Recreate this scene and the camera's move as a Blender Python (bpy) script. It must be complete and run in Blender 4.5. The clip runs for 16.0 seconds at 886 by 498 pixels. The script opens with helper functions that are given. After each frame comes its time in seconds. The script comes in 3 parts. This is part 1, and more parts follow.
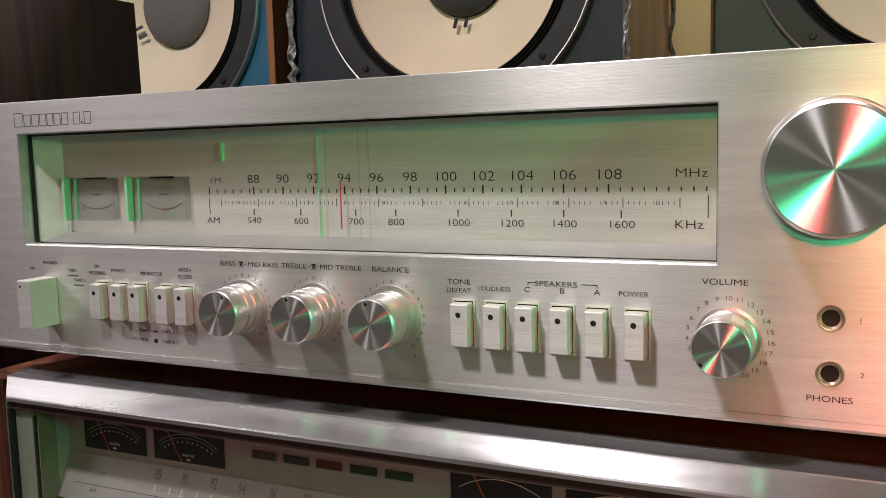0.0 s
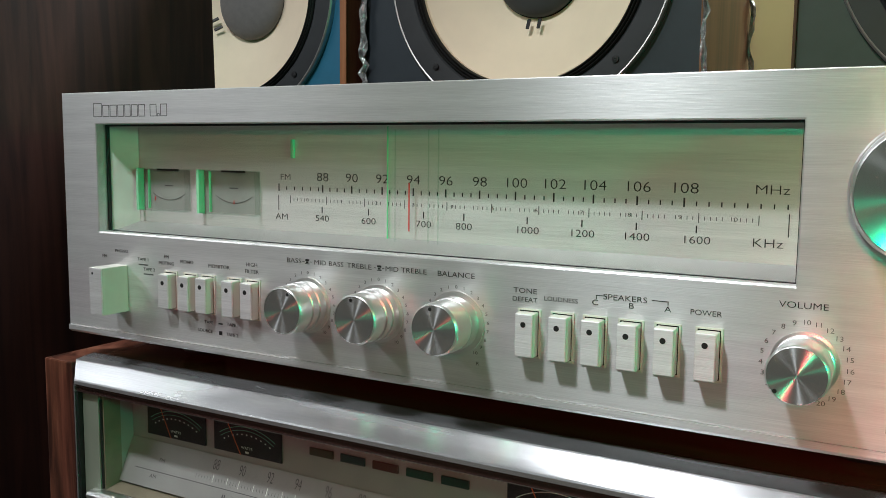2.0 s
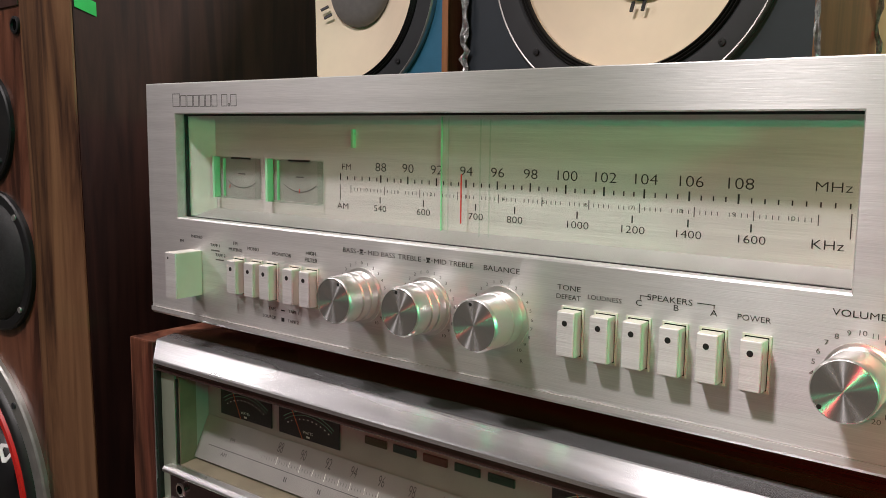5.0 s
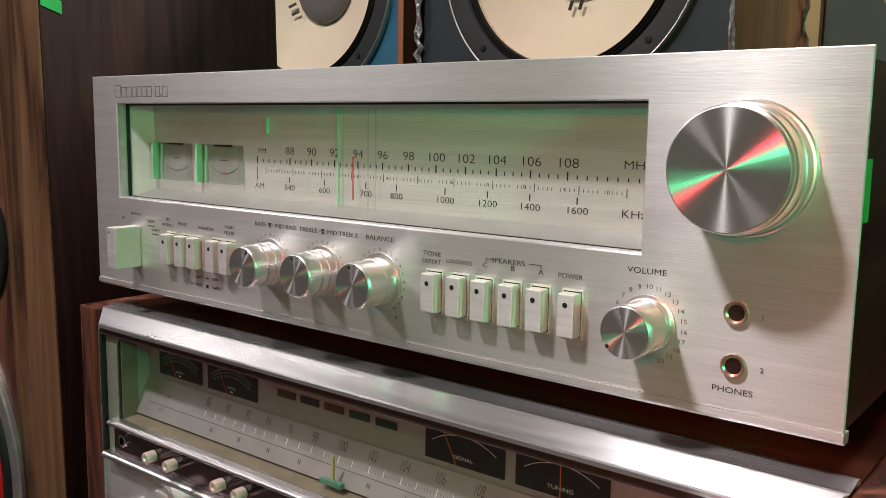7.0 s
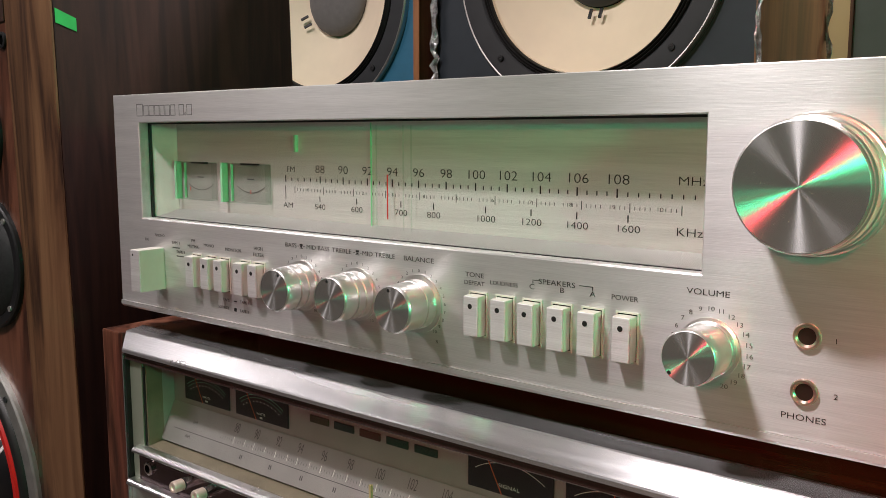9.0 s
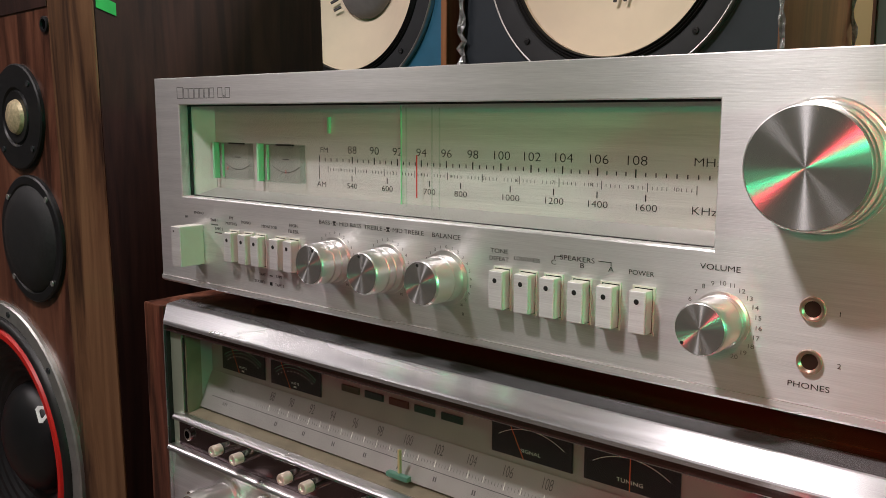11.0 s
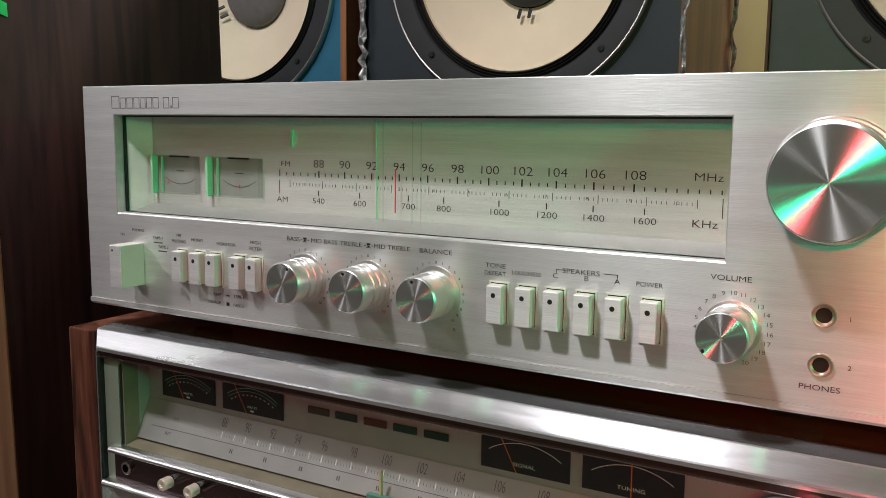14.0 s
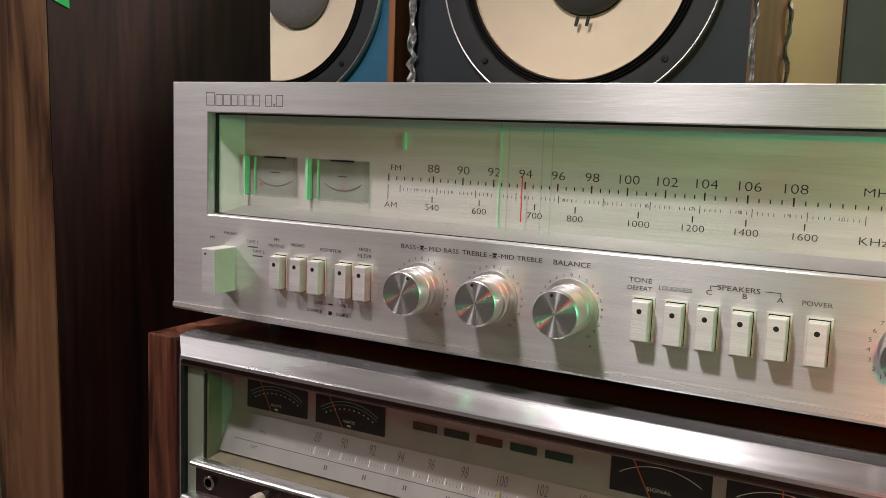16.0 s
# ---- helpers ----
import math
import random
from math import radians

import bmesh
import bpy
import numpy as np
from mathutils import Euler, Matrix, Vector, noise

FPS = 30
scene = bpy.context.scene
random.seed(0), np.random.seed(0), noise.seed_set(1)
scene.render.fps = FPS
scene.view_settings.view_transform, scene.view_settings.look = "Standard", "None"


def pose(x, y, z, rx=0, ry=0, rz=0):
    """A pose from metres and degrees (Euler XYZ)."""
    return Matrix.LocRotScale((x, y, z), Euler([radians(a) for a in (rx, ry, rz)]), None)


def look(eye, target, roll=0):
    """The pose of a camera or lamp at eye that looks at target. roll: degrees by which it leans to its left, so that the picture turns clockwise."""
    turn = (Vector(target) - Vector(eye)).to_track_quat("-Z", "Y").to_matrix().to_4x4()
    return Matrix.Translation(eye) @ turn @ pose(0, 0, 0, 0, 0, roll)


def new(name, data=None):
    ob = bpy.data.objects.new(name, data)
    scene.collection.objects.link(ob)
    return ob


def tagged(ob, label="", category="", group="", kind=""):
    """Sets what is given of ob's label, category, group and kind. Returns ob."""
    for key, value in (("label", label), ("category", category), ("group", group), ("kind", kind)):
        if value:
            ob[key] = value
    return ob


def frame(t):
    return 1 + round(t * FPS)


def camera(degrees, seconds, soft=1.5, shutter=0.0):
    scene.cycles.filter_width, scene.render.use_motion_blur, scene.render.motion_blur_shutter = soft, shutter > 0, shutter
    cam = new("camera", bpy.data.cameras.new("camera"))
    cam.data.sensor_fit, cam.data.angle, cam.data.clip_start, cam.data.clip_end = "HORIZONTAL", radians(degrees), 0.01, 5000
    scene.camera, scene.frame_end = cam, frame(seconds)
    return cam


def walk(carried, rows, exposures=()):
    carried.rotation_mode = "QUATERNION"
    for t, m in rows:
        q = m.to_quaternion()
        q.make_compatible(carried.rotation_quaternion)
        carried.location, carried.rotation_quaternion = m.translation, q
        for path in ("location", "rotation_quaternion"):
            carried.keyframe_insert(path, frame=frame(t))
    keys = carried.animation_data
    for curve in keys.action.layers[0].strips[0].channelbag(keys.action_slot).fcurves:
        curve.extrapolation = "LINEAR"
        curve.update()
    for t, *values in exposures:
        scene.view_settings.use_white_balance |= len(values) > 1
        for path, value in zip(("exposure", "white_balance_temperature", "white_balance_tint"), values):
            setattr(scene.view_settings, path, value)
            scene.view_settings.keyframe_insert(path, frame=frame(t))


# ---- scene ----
cam = camera(53.6, 16.0, soft=0.8)
PATH = [
    (0, (0.504, -0.384, 1.117), (-0.348, 1.413, 0.899), -1.5),
    (0.5, (0.503, -0.388, 1.118), (-0.412, 1.377, 0.902), -1.4),
    (1, (0.501, -0.386, 1.119), (-0.445, 1.362, 0.905), -0.6),
    (1.5, (0.5, -0.381, 1.12), (-0.457, 1.36, 0.893), 0.6),
    (2, (0.498, -0.381, 1.121), (-0.473, 1.353, 0.897), 0.6),
    (2.5, (0.496, -0.374, 1.121), (-0.494, 1.349, 0.898), 0.0),
    (3, (0.497, -0.364, 1.119), (-0.525, 1.339, 0.885), -1.0),
    (3.2, (0.494, -0.362, 1.12), (-0.528, 1.341, 0.881), -1.2),
    (5.3, (0.549, -0.35, 1.125), (-0.684, 1.202, 0.857), 1.0),
    (5.5, (0.567, -0.357, 1.125), (-0.666, 1.194, 0.851), 1.2),
    (6, (0.607, -0.384, 1.127), (-0.637, 1.154, 0.829), 1.4),
    (6.5, (0.617, -0.372, 1.127), (-0.624, 1.169, 0.834), 1.0),
    (7, (0.622, -0.362, 1.122), (-0.602, 1.195, 0.846), 0.9),
    (7.5, (0.627, -0.355, 1.123), (-0.595, 1.204, 0.854), 0.4),
    (8, (0.623, -0.359, 1.127), (-0.609, 1.196, 0.871), 0.0),
    (8.5, (0.616, -0.361, 1.13), (-0.625, 1.188, 0.886), -0.2),
    (9, (0.595, -0.36, 1.126), (-0.639, 1.194, 0.869), 0.0),
    (9.2, (0.583, -0.359, 1.122), (-0.649, 1.194, 0.853), 0.1),
    (11.3, (0.615, -0.381, 1.127), (-0.664, 1.127, 0.827), 0.2),
    (11.5, (0.618, -0.381, 1.123), (-0.659, 1.13, 0.831), 0.5),
    (12, (0.627, -0.386, 1.124), (-0.636, 1.137, 0.828), 0.8),
    (12.5, (0.621, -0.395, 1.125), (-0.623, 1.144, 0.836), 0.8),
    (13, (0.58, -0.412, 1.128), (-0.591, 1.187, 0.859), 0.4),
    (13.5, (0.552, -0.418, 1.127), (-0.5, 1.262, 0.857), 0.2),
    (14, (0.538, -0.423, 1.128), (-0.443, 1.299, 0.856), 0.6),
    (14.5, (0.521, -0.43, 1.127), (-0.434, 1.306, 0.857), 1.2),
    (15, (0.504, -0.436, 1.127), (-0.442, 1.305, 0.859), 1.7),
    (15.5, (0.483, -0.44, 1.125), (-0.461, 1.304, 0.863), 2.1),
    (16, (0.453, -0.443, 1.124), (-0.491, 1.302, 0.872), 2.1),
]
TINTS = [(0, -0.08, 6500, 10), (1.1, -0.04, 6500, 10), (1.5, -0.02, 5800, -4), (2.6, 0, 5800, -4), (3.4, 0.04, 6500, 10), (5.5, 0.1, 6500, 10), (9.0, 0.1, 6500, 10), (10.2, 0, 6500, 10),
         (11.5, -0.14, 6500, 10), (12.1, 0.02, 6500, 10), (12.5, 0.02, 5700, -6), (13.1, 0, 5800, -3), (13.6, -0.02, 5900, 0), (14.5, -0.02, 6400, 8), (16, -0.02, 6500, 10)]
walk(cam, [(t, look(eye, target, roll)) for t, eye, target, roll in PATH], TINTS)

# ---- light ----
world = bpy.data.worlds.new("room_air")
scene.world = world
world.use_nodes = True
world.node_tree.nodes["Background"].inputs[0].default_value = (1.0, 0.93, 0.85, 1)
world.node_tree.nodes["Background"].inputs[1].default_value = 0.05


def area(name, eye, target, size, watts, colour):
    lamp = bpy.data.lights.new(name, "AREA")
    lamp.shape, lamp.size, lamp.size_y = "RECTANGLE", size[0], size[1]
    lamp.energy, lamp.color = watts, colour
    ob = new(name, lamp)
    ob.matrix_world = look(eye, target)
    return ob


def spot(name, eye, target, watts, colour, degrees, blend, radius):
    lamp = bpy.data.lights.new(name, "SPOT")
    lamp.energy, lamp.color, lamp.spot_size, lamp.spot_blend, lamp.shadow_soft_size = watts, colour, radians(degrees), blend, radius
    ob = new(name, lamp)
    ob.matrix_world = look(eye, target)
    return ob


WARM = (1.0, 0.908, 0.9)
area("ceiling_lamp_light", (-0.02, -0.72, 2.36), (-0.02, -0.71, 1.0), (0.18, 0.12), 21.5, WARM)
area("side_lamp_light", (-1.45, -0.95, 2.36), (-0.45, -0.05, 1.0), (1.0, 0.3), 14, WARM)
# Weak unseen fill, added to lift the room's dark parts.
area("room_fill_light", (-1.3, -2.0, 2.36), (-1.3, -1.99, 1.0), (2.6, 0.25), 2, WARM)
# Unseen fill added above the loudspeakers to brighten the wall gap behind them.
area("rear_fill_light", (0.4, 0.95, 2.36), (0.4, 0.951, 1.0), (0.8, 0.12), 36, WARM)
GREEN, RED = (0.01, 1.0, 0.42), (1.0, 0.06, 0.06)
spot("green_party_light", (0.78, -2.40, 1.45), (0.50, 0.0, 1.27), 36, GREEN, 22, 1.0, 0.05)
spot("red_party_light", (0.75, -2.30, 1.74), (0.45, 0.0, 1.10), 33, RED, 26, 0.9, 0.05)
spot("red_party_beam", (0.75, -2.30, 1.66), (0.64, 0.0, 0.94), 80, (1.0, 0.03, 0.14), 13, 1.0, 0.05)
# Added colour fills for right-facing sides; the party lights proper stand in front.
spot("green_side_fill", (1.36, -0.42, 1.24), (0.18, 0.0, 1.10), 14, GREEN, 34, 0.9, 0.05)
spot("red_side_fill", (1.36, -0.42, 1.36), (0.50, 0.0, 1.05), 4, RED, 34, 0.9, 0.05)


# ---- materials ----
class Nodes:
    """A short way to write a node material."""

    def __init__(self, name):
        self.m = bpy.data.materials.new(name)
        self.m.use_nodes = True
        self.t = self.m.node_tree
        self.p = self.t.nodes["Principled BSDF"]
        self.out = self.t.nodes["Material Output"]

    def add(self, kind, **inputs):
        n = self.t.nodes.new("ShaderNode" + kind)
        for k, v in inputs.items():
            self.put(n.inputs[k.replace("_", " ")], v)
        return n

    def put(self, socket, v):
        if isinstance(v, bpy.types.NodeSocket):
            self.t.links.new(v, socket)
        else:
            socket.default_value = v

    def set(self, **inputs):
        for k, v in inputs.items():
            self.put(self.p.inputs[k.replace("_", " ")], v)
        return self

    def coords(self, scale, kind="Object", turn=(0, 0, 0)):
        c = self.add("TexCoord")
        m = self.add("Mapping", Vector=c.outputs[kind], Scale=scale)
        m.inputs["Rotation"].default_value = [radians(a) for a in turn]
        return m.outputs[0]

    def noise(self, vec, scale, detail=4, rough=0.55, dist=0.0):
        return self.add("TexNoise", Vector=vec, Scale=scale, Detail=detail, Roughness=rough, Distortion=dist).outputs[0]

    def ramp(self, fac, stops):
        r = self.add("ValToRGB", Fac=fac)
        e = r.color_ramp.elements
        while len(e) < len(stops):
            e.new(0.5)
        for s, (at, c) in zip(e, stops):
            s.position, s.color = at, (*c, 1)
        return r.outputs[0]

    def span(self, fac, lo, hi, a=0.0, b=1.0):
        return self.add("MapRange", Value=fac, From_Min=a, From_Max=b, To_Min=lo, To_Max=hi).outputs[0]

    def bump(self, height, strength, distance=0.001):
        b = self.add("Bump", Height=height, Strength=strength, Distance=distance)
        self.put(self.p.inputs["Normal"], b.outputs[0])
        return self


def plain(name, colour, rough=0.5, metal=0.0, vary=0.12, scale=60, bump=0.0):
    n = Nodes(name)
    f = n.noise(n.coords((1, 1, 1)), scale, 5)
    lo, hi = [c * (1 - vary) for c in colour], [min(1, c * (1 + vary)) for c in colour]
    n.set(Base_Color=n.ramp(f, [(0.3, lo), (0.7, hi)]), Metallic=metal, Roughness=n.span(f, rough * 0.85, min(1, rough * 1.15)))
    if bump:
        n.bump(n.noise(n.coords((1, 1, 1)), scale * 8, 3), bump, 0.0005)
    return n.m


def brushed(name, colour, rough, aniso, relief=0.12, metal=1.0):
    """Aluminium brushed along x."""
    n = Nodes(name)
    fine = n.noise(n.coords((50, 2000, 2000)), 1.0, 3, 0.6)
    broad = n.noise(n.coords((5, 160, 160)), 1.0, 3, 0.5)
    smear = n.noise(n.coords((6, 6, 9)), 1.0, 4, 0.6)
    mix = n.add("Math")
    mix.operation = "ADD"
    n.put(mix.inputs[0], fine), n.put(mix.inputs[1], broad)
    s = n.add("Math")
    s.operation = "MULTIPLY"
    n.put(s.inputs[0], mix.outputs[0]), n.put(s.inputs[1], 0.5)
    lo, hi = [c * 0.84 for c in colour], [min(1, c * 1.12) for c in colour]
    n.set(Base_Color=n.ramp(s.outputs[0], [(0.3, lo), (0.7, hi)]), Metallic=metal, Roughness=n.span(smear, rough * 0.86, rough * 1.16), Anisotropic=aniso)
    t = n.add("CombineXYZ")
    t.inputs[2].default_value = 1
    n.put(n.p.inputs["Tangent"], t.outputs[0])
    n.bump(s.outputs[0], relief, 0.0004)
    return n.m


def spun(name, colour, rough, aniso):
    """Metal turned on a lathe: rings round the local y axis."""
    n = Nodes(name)
    c = n.add("TexCoord")
    flat = n.add("VectorMath")
    flat.operation = "MULTIPLY"
    n.put(flat.inputs[0], c.outputs["Object"])
    flat.inputs[1].default_value = (1, 0, 1)
    length = n.add("VectorMath")
    length.operation = "LENGTH"
    n.put(length.inputs[0], flat.outputs[0])
    away = n.add("VectorMath")
    away.operation = "NORMALIZE"
    n.put(away.inputs[0], flat.outputs[0])
    r = n.add("CombineXYZ")
    n.put(r.inputs[0], length.outputs["Value"])
    rings = n.noise(r.outputs[0], 2600, 2, 0.6)
    lo, hi = [x * 0.85 for x in colour], [min(1, x * 1.1) for x in colour]
    n.set(Base_Color=n.ramp(rings, [(0.3, lo), (0.7, hi)]), Metallic=0.92, Roughness=rough, Anisotropic=aniso)
    n.put(n.p.inputs["Tangent"], away.outputs[0])
    return n.m


def wood(name, dark, mid, light, along="z", rough=0.4, scale=1.0, coat=0.0):
    n = Nodes(name)
    s = {"x": (1.2, 16, 16), "y": (16, 1.2, 16), "z": (16, 16, 1.2)}[along]
    v = n.coords([k * scale for k in s])
    warp = n.noise(v, 1.0, 6, 0.6, 1.2)
    fine = n.noise(n.coords([k * 9 * scale for k in s]), 1.0, 4, 0.7)
    mix = n.add("Math")
    mix.operation = "MULTIPLY_ADD"
    n.put(mix.inputs[0], fine)
    mix.inputs[1].default_value = 0.35
    n.put(mix.inputs[2], n.span(warp, -0.15, 0.75, 0.32, 0.68))
    n.set(Base_Color=n.ramp(mix.outputs[0], [(0.2, dark), (0.48, mid), (0.78, light)]), Roughness=n.span(fine, rough * 0.85, rough * 1.2), Coat_Weight=coat)
    n.bump(fine, 0.12, 0.0005)
    return n.m


def pane(name, tint=(1, 1, 1), base=0.025):
    n = Nodes(name)
    clear, gloss, f = n.add("BsdfTransparent"), n.add("BsdfGlossy"), n.add("LayerWeight")
    clear.inputs[0].default_value, gloss.inputs["Roughness"].default_value = (*tint, 1), 0.02
    steep = n.add("Math")
    steep.operation = "POWER"
    n.put(steep.inputs[0], f.outputs["Facing"]), n.put(steep.inputs[1], 5.0)
    mix = n.add("MixShader")
    n.put(mix.inputs[0], n.span(steep.outputs[0], base, 0.9)), n.put(mix.inputs[1], clear.outputs[0]), n.put(mix.inputs[2], gloss.outputs[0])
    n.put(n.out.inputs[0], mix.outputs[0])
    return n.m


ALU = brushed("brushed_aluminium", (0.82, 0.81, 0.815), 0.35, 0.9, 0.36, 0.76)
def worn(mat, lo, hi):
    """Uneven polish: broad smears and short scratches in the roughness."""
    t = mat.node_tree
    p = t.nodes["Principled BSDF"]
    c, m, a, k = (t.nodes.new("ShaderNode" + q) for q in ("TexCoord", "Mapping", "TexNoise", "MapRange"))
    m.inputs["Scale"].default_value = (4, 40, 40)
    a.inputs["Scale"].default_value, a.inputs["Detail"].default_value, a.inputs["Distortion"].default_value = 1.0, 6, 0.8
    k.inputs["From Min"].default_value, k.inputs["From Max"].default_value = 0.35, 0.65
    k.inputs["To Min"].default_value, k.inputs["To Max"].default_value = lo, hi
    t.links.new(c.outputs["Object"], m.inputs[0]), t.links.new(m.outputs[0], a.inputs["Vector"])
    t.links.new(a.outputs[0], k.inputs["Value"]), t.links.new(k.outputs[0], p.inputs["Roughness"])
    return mat


ALU_TRIM = brushed("polished_aluminium_trim", (0.80, 0.80, 0.83), 0.24, 0.75, 0.10, 0.92)
DIAL = brushed("satin_dial_plate", (0.78, 0.77, 0.75), 0.45, 0.5, 0.05, 0.35)
SPUN = spun("spun_aluminium", (0.84, 0.84, 0.85), 0.25, 1.0)
TURNED = plain("turned_aluminium", (0.86, 0.85, 0.84), 0.33, 0.9, 0.02, 90)
worn(ALU_TRIM, 0.17, 0.30)
RAIL = plain("worn_chrome_rail", (0.80, 0.79, 0.80), 0.28, 1.0, 0.01, 20)
CHROME = plain("polished_chrome", (0.82, 0.81, 0.80), 0.10, 1.0, 0.04, 40)
BUTTON = brushed("button_aluminium", (0.93, 0.92, 0.915), 0.5, 0.7, 0.5, 0.8)
BUTTON_SIDE = plain("cream_button_plastic", (0.74, 0.73, 0.66), 0.45, 0.0, 0.04)
INK = plain("black_ink", (0.012, 0.012, 0.013), 0.5)
INK_GREY = plain("grey_ink", (0.10, 0.10, 0.10), 0.5)
RED_INK = plain("red_pointer_paint", (0.75, 0.04, 0.03), 0.45)
BLACK = plain("black_plastic", (0.010, 0.010, 0.011), 0.4, bump=0.1)
HOLE = plain("dark_hollow", (0.003, 0.003, 0.003), 1.0)
HOLE.node_tree.nodes["Principled BSDF"].inputs["Specular IOR Level"].default_value = 0.0
WHITE_BOX = plain("pale_inner_wall", (0.72, 0.72, 0.68), 0.55)
GLASS = pane("window_glass")
ACRYLIC = pane("clear_acrylic", (0.93, 0.97, 0.94), 0.04)
# Greenish acrylic, with the glow of the green light put into its colour.
EDGE = plain("green_lit_acrylic_edge", (0.38, 0.86, 0.52), 0.22)
COPPER = plain("brass_jack_ring", (0.60, 0.45, 0.38), 0.30, 0.85)
SOCKET = plain("brown_socket_bore", (0.025, 0.012, 0.009), 0.35)
DARKWOOD = wood("dark_walnut_sleeve", (0.012, 0.005, 0.004), (0.022, 0.010, 0.008), (0.040, 0.018, 0.013), "y", 0.35)
CASEWOOD = wood("walnut_case", (0.035, 0.012, 0.008), (0.13, 0.045, 0.027), (0.26, 0.105, 0.065), "z", 0.3, 2.6)
CASETOP = wood("walnut_case_top", (0.05, 0.016, 0.009), (0.11, 0.036, 0.020), (0.18, 0.066, 0.034), "x", 0.22, 1.3, 0.3)
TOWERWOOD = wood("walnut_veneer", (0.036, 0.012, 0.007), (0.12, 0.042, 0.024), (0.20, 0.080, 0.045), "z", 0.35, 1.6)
EDGEWOOD = wood("pale_wood_edge", (0.036, 0.015, 0.008), (0.125, 0.058, 0.027), (0.205, 0.105, 0.050), "z", 0.42, 1.5)
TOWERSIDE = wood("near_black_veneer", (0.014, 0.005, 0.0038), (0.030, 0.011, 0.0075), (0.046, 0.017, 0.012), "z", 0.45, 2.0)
CREAM = plain("cream_paper_cone", (0.88, 0.75, 0.57), 0.75, 0.0, 0.05, 14, 0.1)
RUBBER = plain("black_foam_surround", (0.012, 0.011, 0.011), 0.45, bump=0.2)
FRAME = plain("charcoal_metal_frame", (0.022, 0.024, 0.027), 0.5, 0.0, 0.15, 40, 0.1)
GREYCAP = plain("grey_felt_cap", (0.17, 0.16, 0.155), 0.8, 0.0, 0.1, 120, 0.2)
BLACKCAP = plain("charcoal_felt_cap", (0.05, 0.052, 0.052), 0.75, 0.0, 0.1, 120, 0.2)
SLATE = plain("slate_grey_baffle", (0.022, 0.031, 0.040), 0.55, 0.0, 0.12, 30, 0.15)
# Dark grey baffle; the green light falling on it is mixed into the colour.
GREENLIT = plain("green_lit_grey_baffle", (0.045, 0.060, 0.050), 0.5, 0.0, 0.12, 30, 0.15)
BLUE = plain("petrol_blue_baffle", (0.03, 0.16, 0.27), 0.6, 0.0, 0.1, 30, 0.15)
CABWOOD = wood("brown_cabinet_veneer", (0.05, 0.02, 0.010), (0.14, 0.06, 0.03), (0.24, 0.12, 0.06), "z", 0.3, 1.0, 0.3)
ORANGEWOOD = wood("orange_wood_edge", (0.22, 0.08, 0.03), (0.36, 0.15, 0.06), (0.46, 0.22, 0.10), "z", 0.4)
FILM = plain("crumpled_clear_film", (0.45, 0.46, 0.46), 0.12, 0.6, 0.6, 160, 1.0)
METERFACE = plain("black_meter_face", (0.012, 0.012, 0.014), 0.3)
METERGREY = plain("grey_meter_card", (0.33, 0.35, 0.32), 0.5)
METERGREEN = plain("green_scale_ink", (0.20, 0.55, 0.34), 0.5)
METERWHITE = plain("white_scale_ink", (0.75, 0.78, 0.72), 0.5)
NEEDLE = plain("orange_needle", (0.75, 0.16, 0.05), 0.5)
MIRROR = plain("polished_plate", (0.40, 0.45, 0.36), 0.34, 0.55, 0.08, 20)
BEIGE = plain("aged_beige_paint", (0.21, 0.18, 0.125), 0.38, 0.0, 0.2, 60)
PINKALU = plain("pinkish_aluminium", (0.88, 0.74, 0.66), 0.30, 0.5, 0.05, 200)
SMOKE = plain("dark_bronze_bezel", (0.040, 0.020, 0.018), 0.18, 0.2)
STRIP = plain("glossy_dark_strip", (0.17, 0.125, 0.13), 0.13, 0.95)
PANEL2 = plain("silver_grey_panel", (0.40, 0.40, 0.385), 0.45, 0.5, 0.06)
TAPE = plain("green_paper_tape", (0.02, 0.50, 0.10), 0.55, 0.0, 0.1, 80)
REDRING = plain("red_surround_ring", (0.65, 0.015, 0.012), 0.4)
GREYRING = plain("satin_metal_ring", (0.55, 0.54, 0.52), 0.35, 0.8)
MESHGRILLE = plain("dark_mesh_grille", (0.025, 0.025, 0.026), 0.5, 0.3, 0.4, 300, 0.8)
GOLD = plain("pale_gold_dome", (0.55, 0.45, 0.28), 0.4, 0.3, 0.3, 250, 0.5)
WHITEPAINT = plain("white_print", (0.8, 0.8, 0.78), 0.5)
WALL = plain("tan_painted_wall", (0.52, 0.42, 0.19), 0.7, 0.0, 0.08, 3, 0.05)
ROOMWALL = plain("grey_beige_wall", (0.17, 0.16, 0.15), 0.8, 0.0, 0.1, 2)
CEILING = plain("white_ceiling_paint", (0.42, 0.41, 0.40), 0.8, 0.0, 0.05, 2)
FLOOR = plain("brown_carpet", (0.16, 0.13, 0.11), 0.9, 0.0, 0.3, 40, 0.5)


# ---- mesh helpers ----
def part(name, bm, material, parent=None, label="", at=None):
    me = bpy.data.meshes.new(name)
    bm.to_mesh(me)
    bm.free()
    me.materials.append(material)
    ob = new(name, me)
    if at is not None:
        ob.location = at
    if parent is not None:
        ob.parent = parent
        if label:
            ob["label"] = label
    return ob


def thing(name, label, category, at=(0, 0, 0), group="", kind=""):
    ob = new(name)
    ob.location = at
    ob.empty_display_size = 0.02
    return tagged(ob, label, category, group, kind)


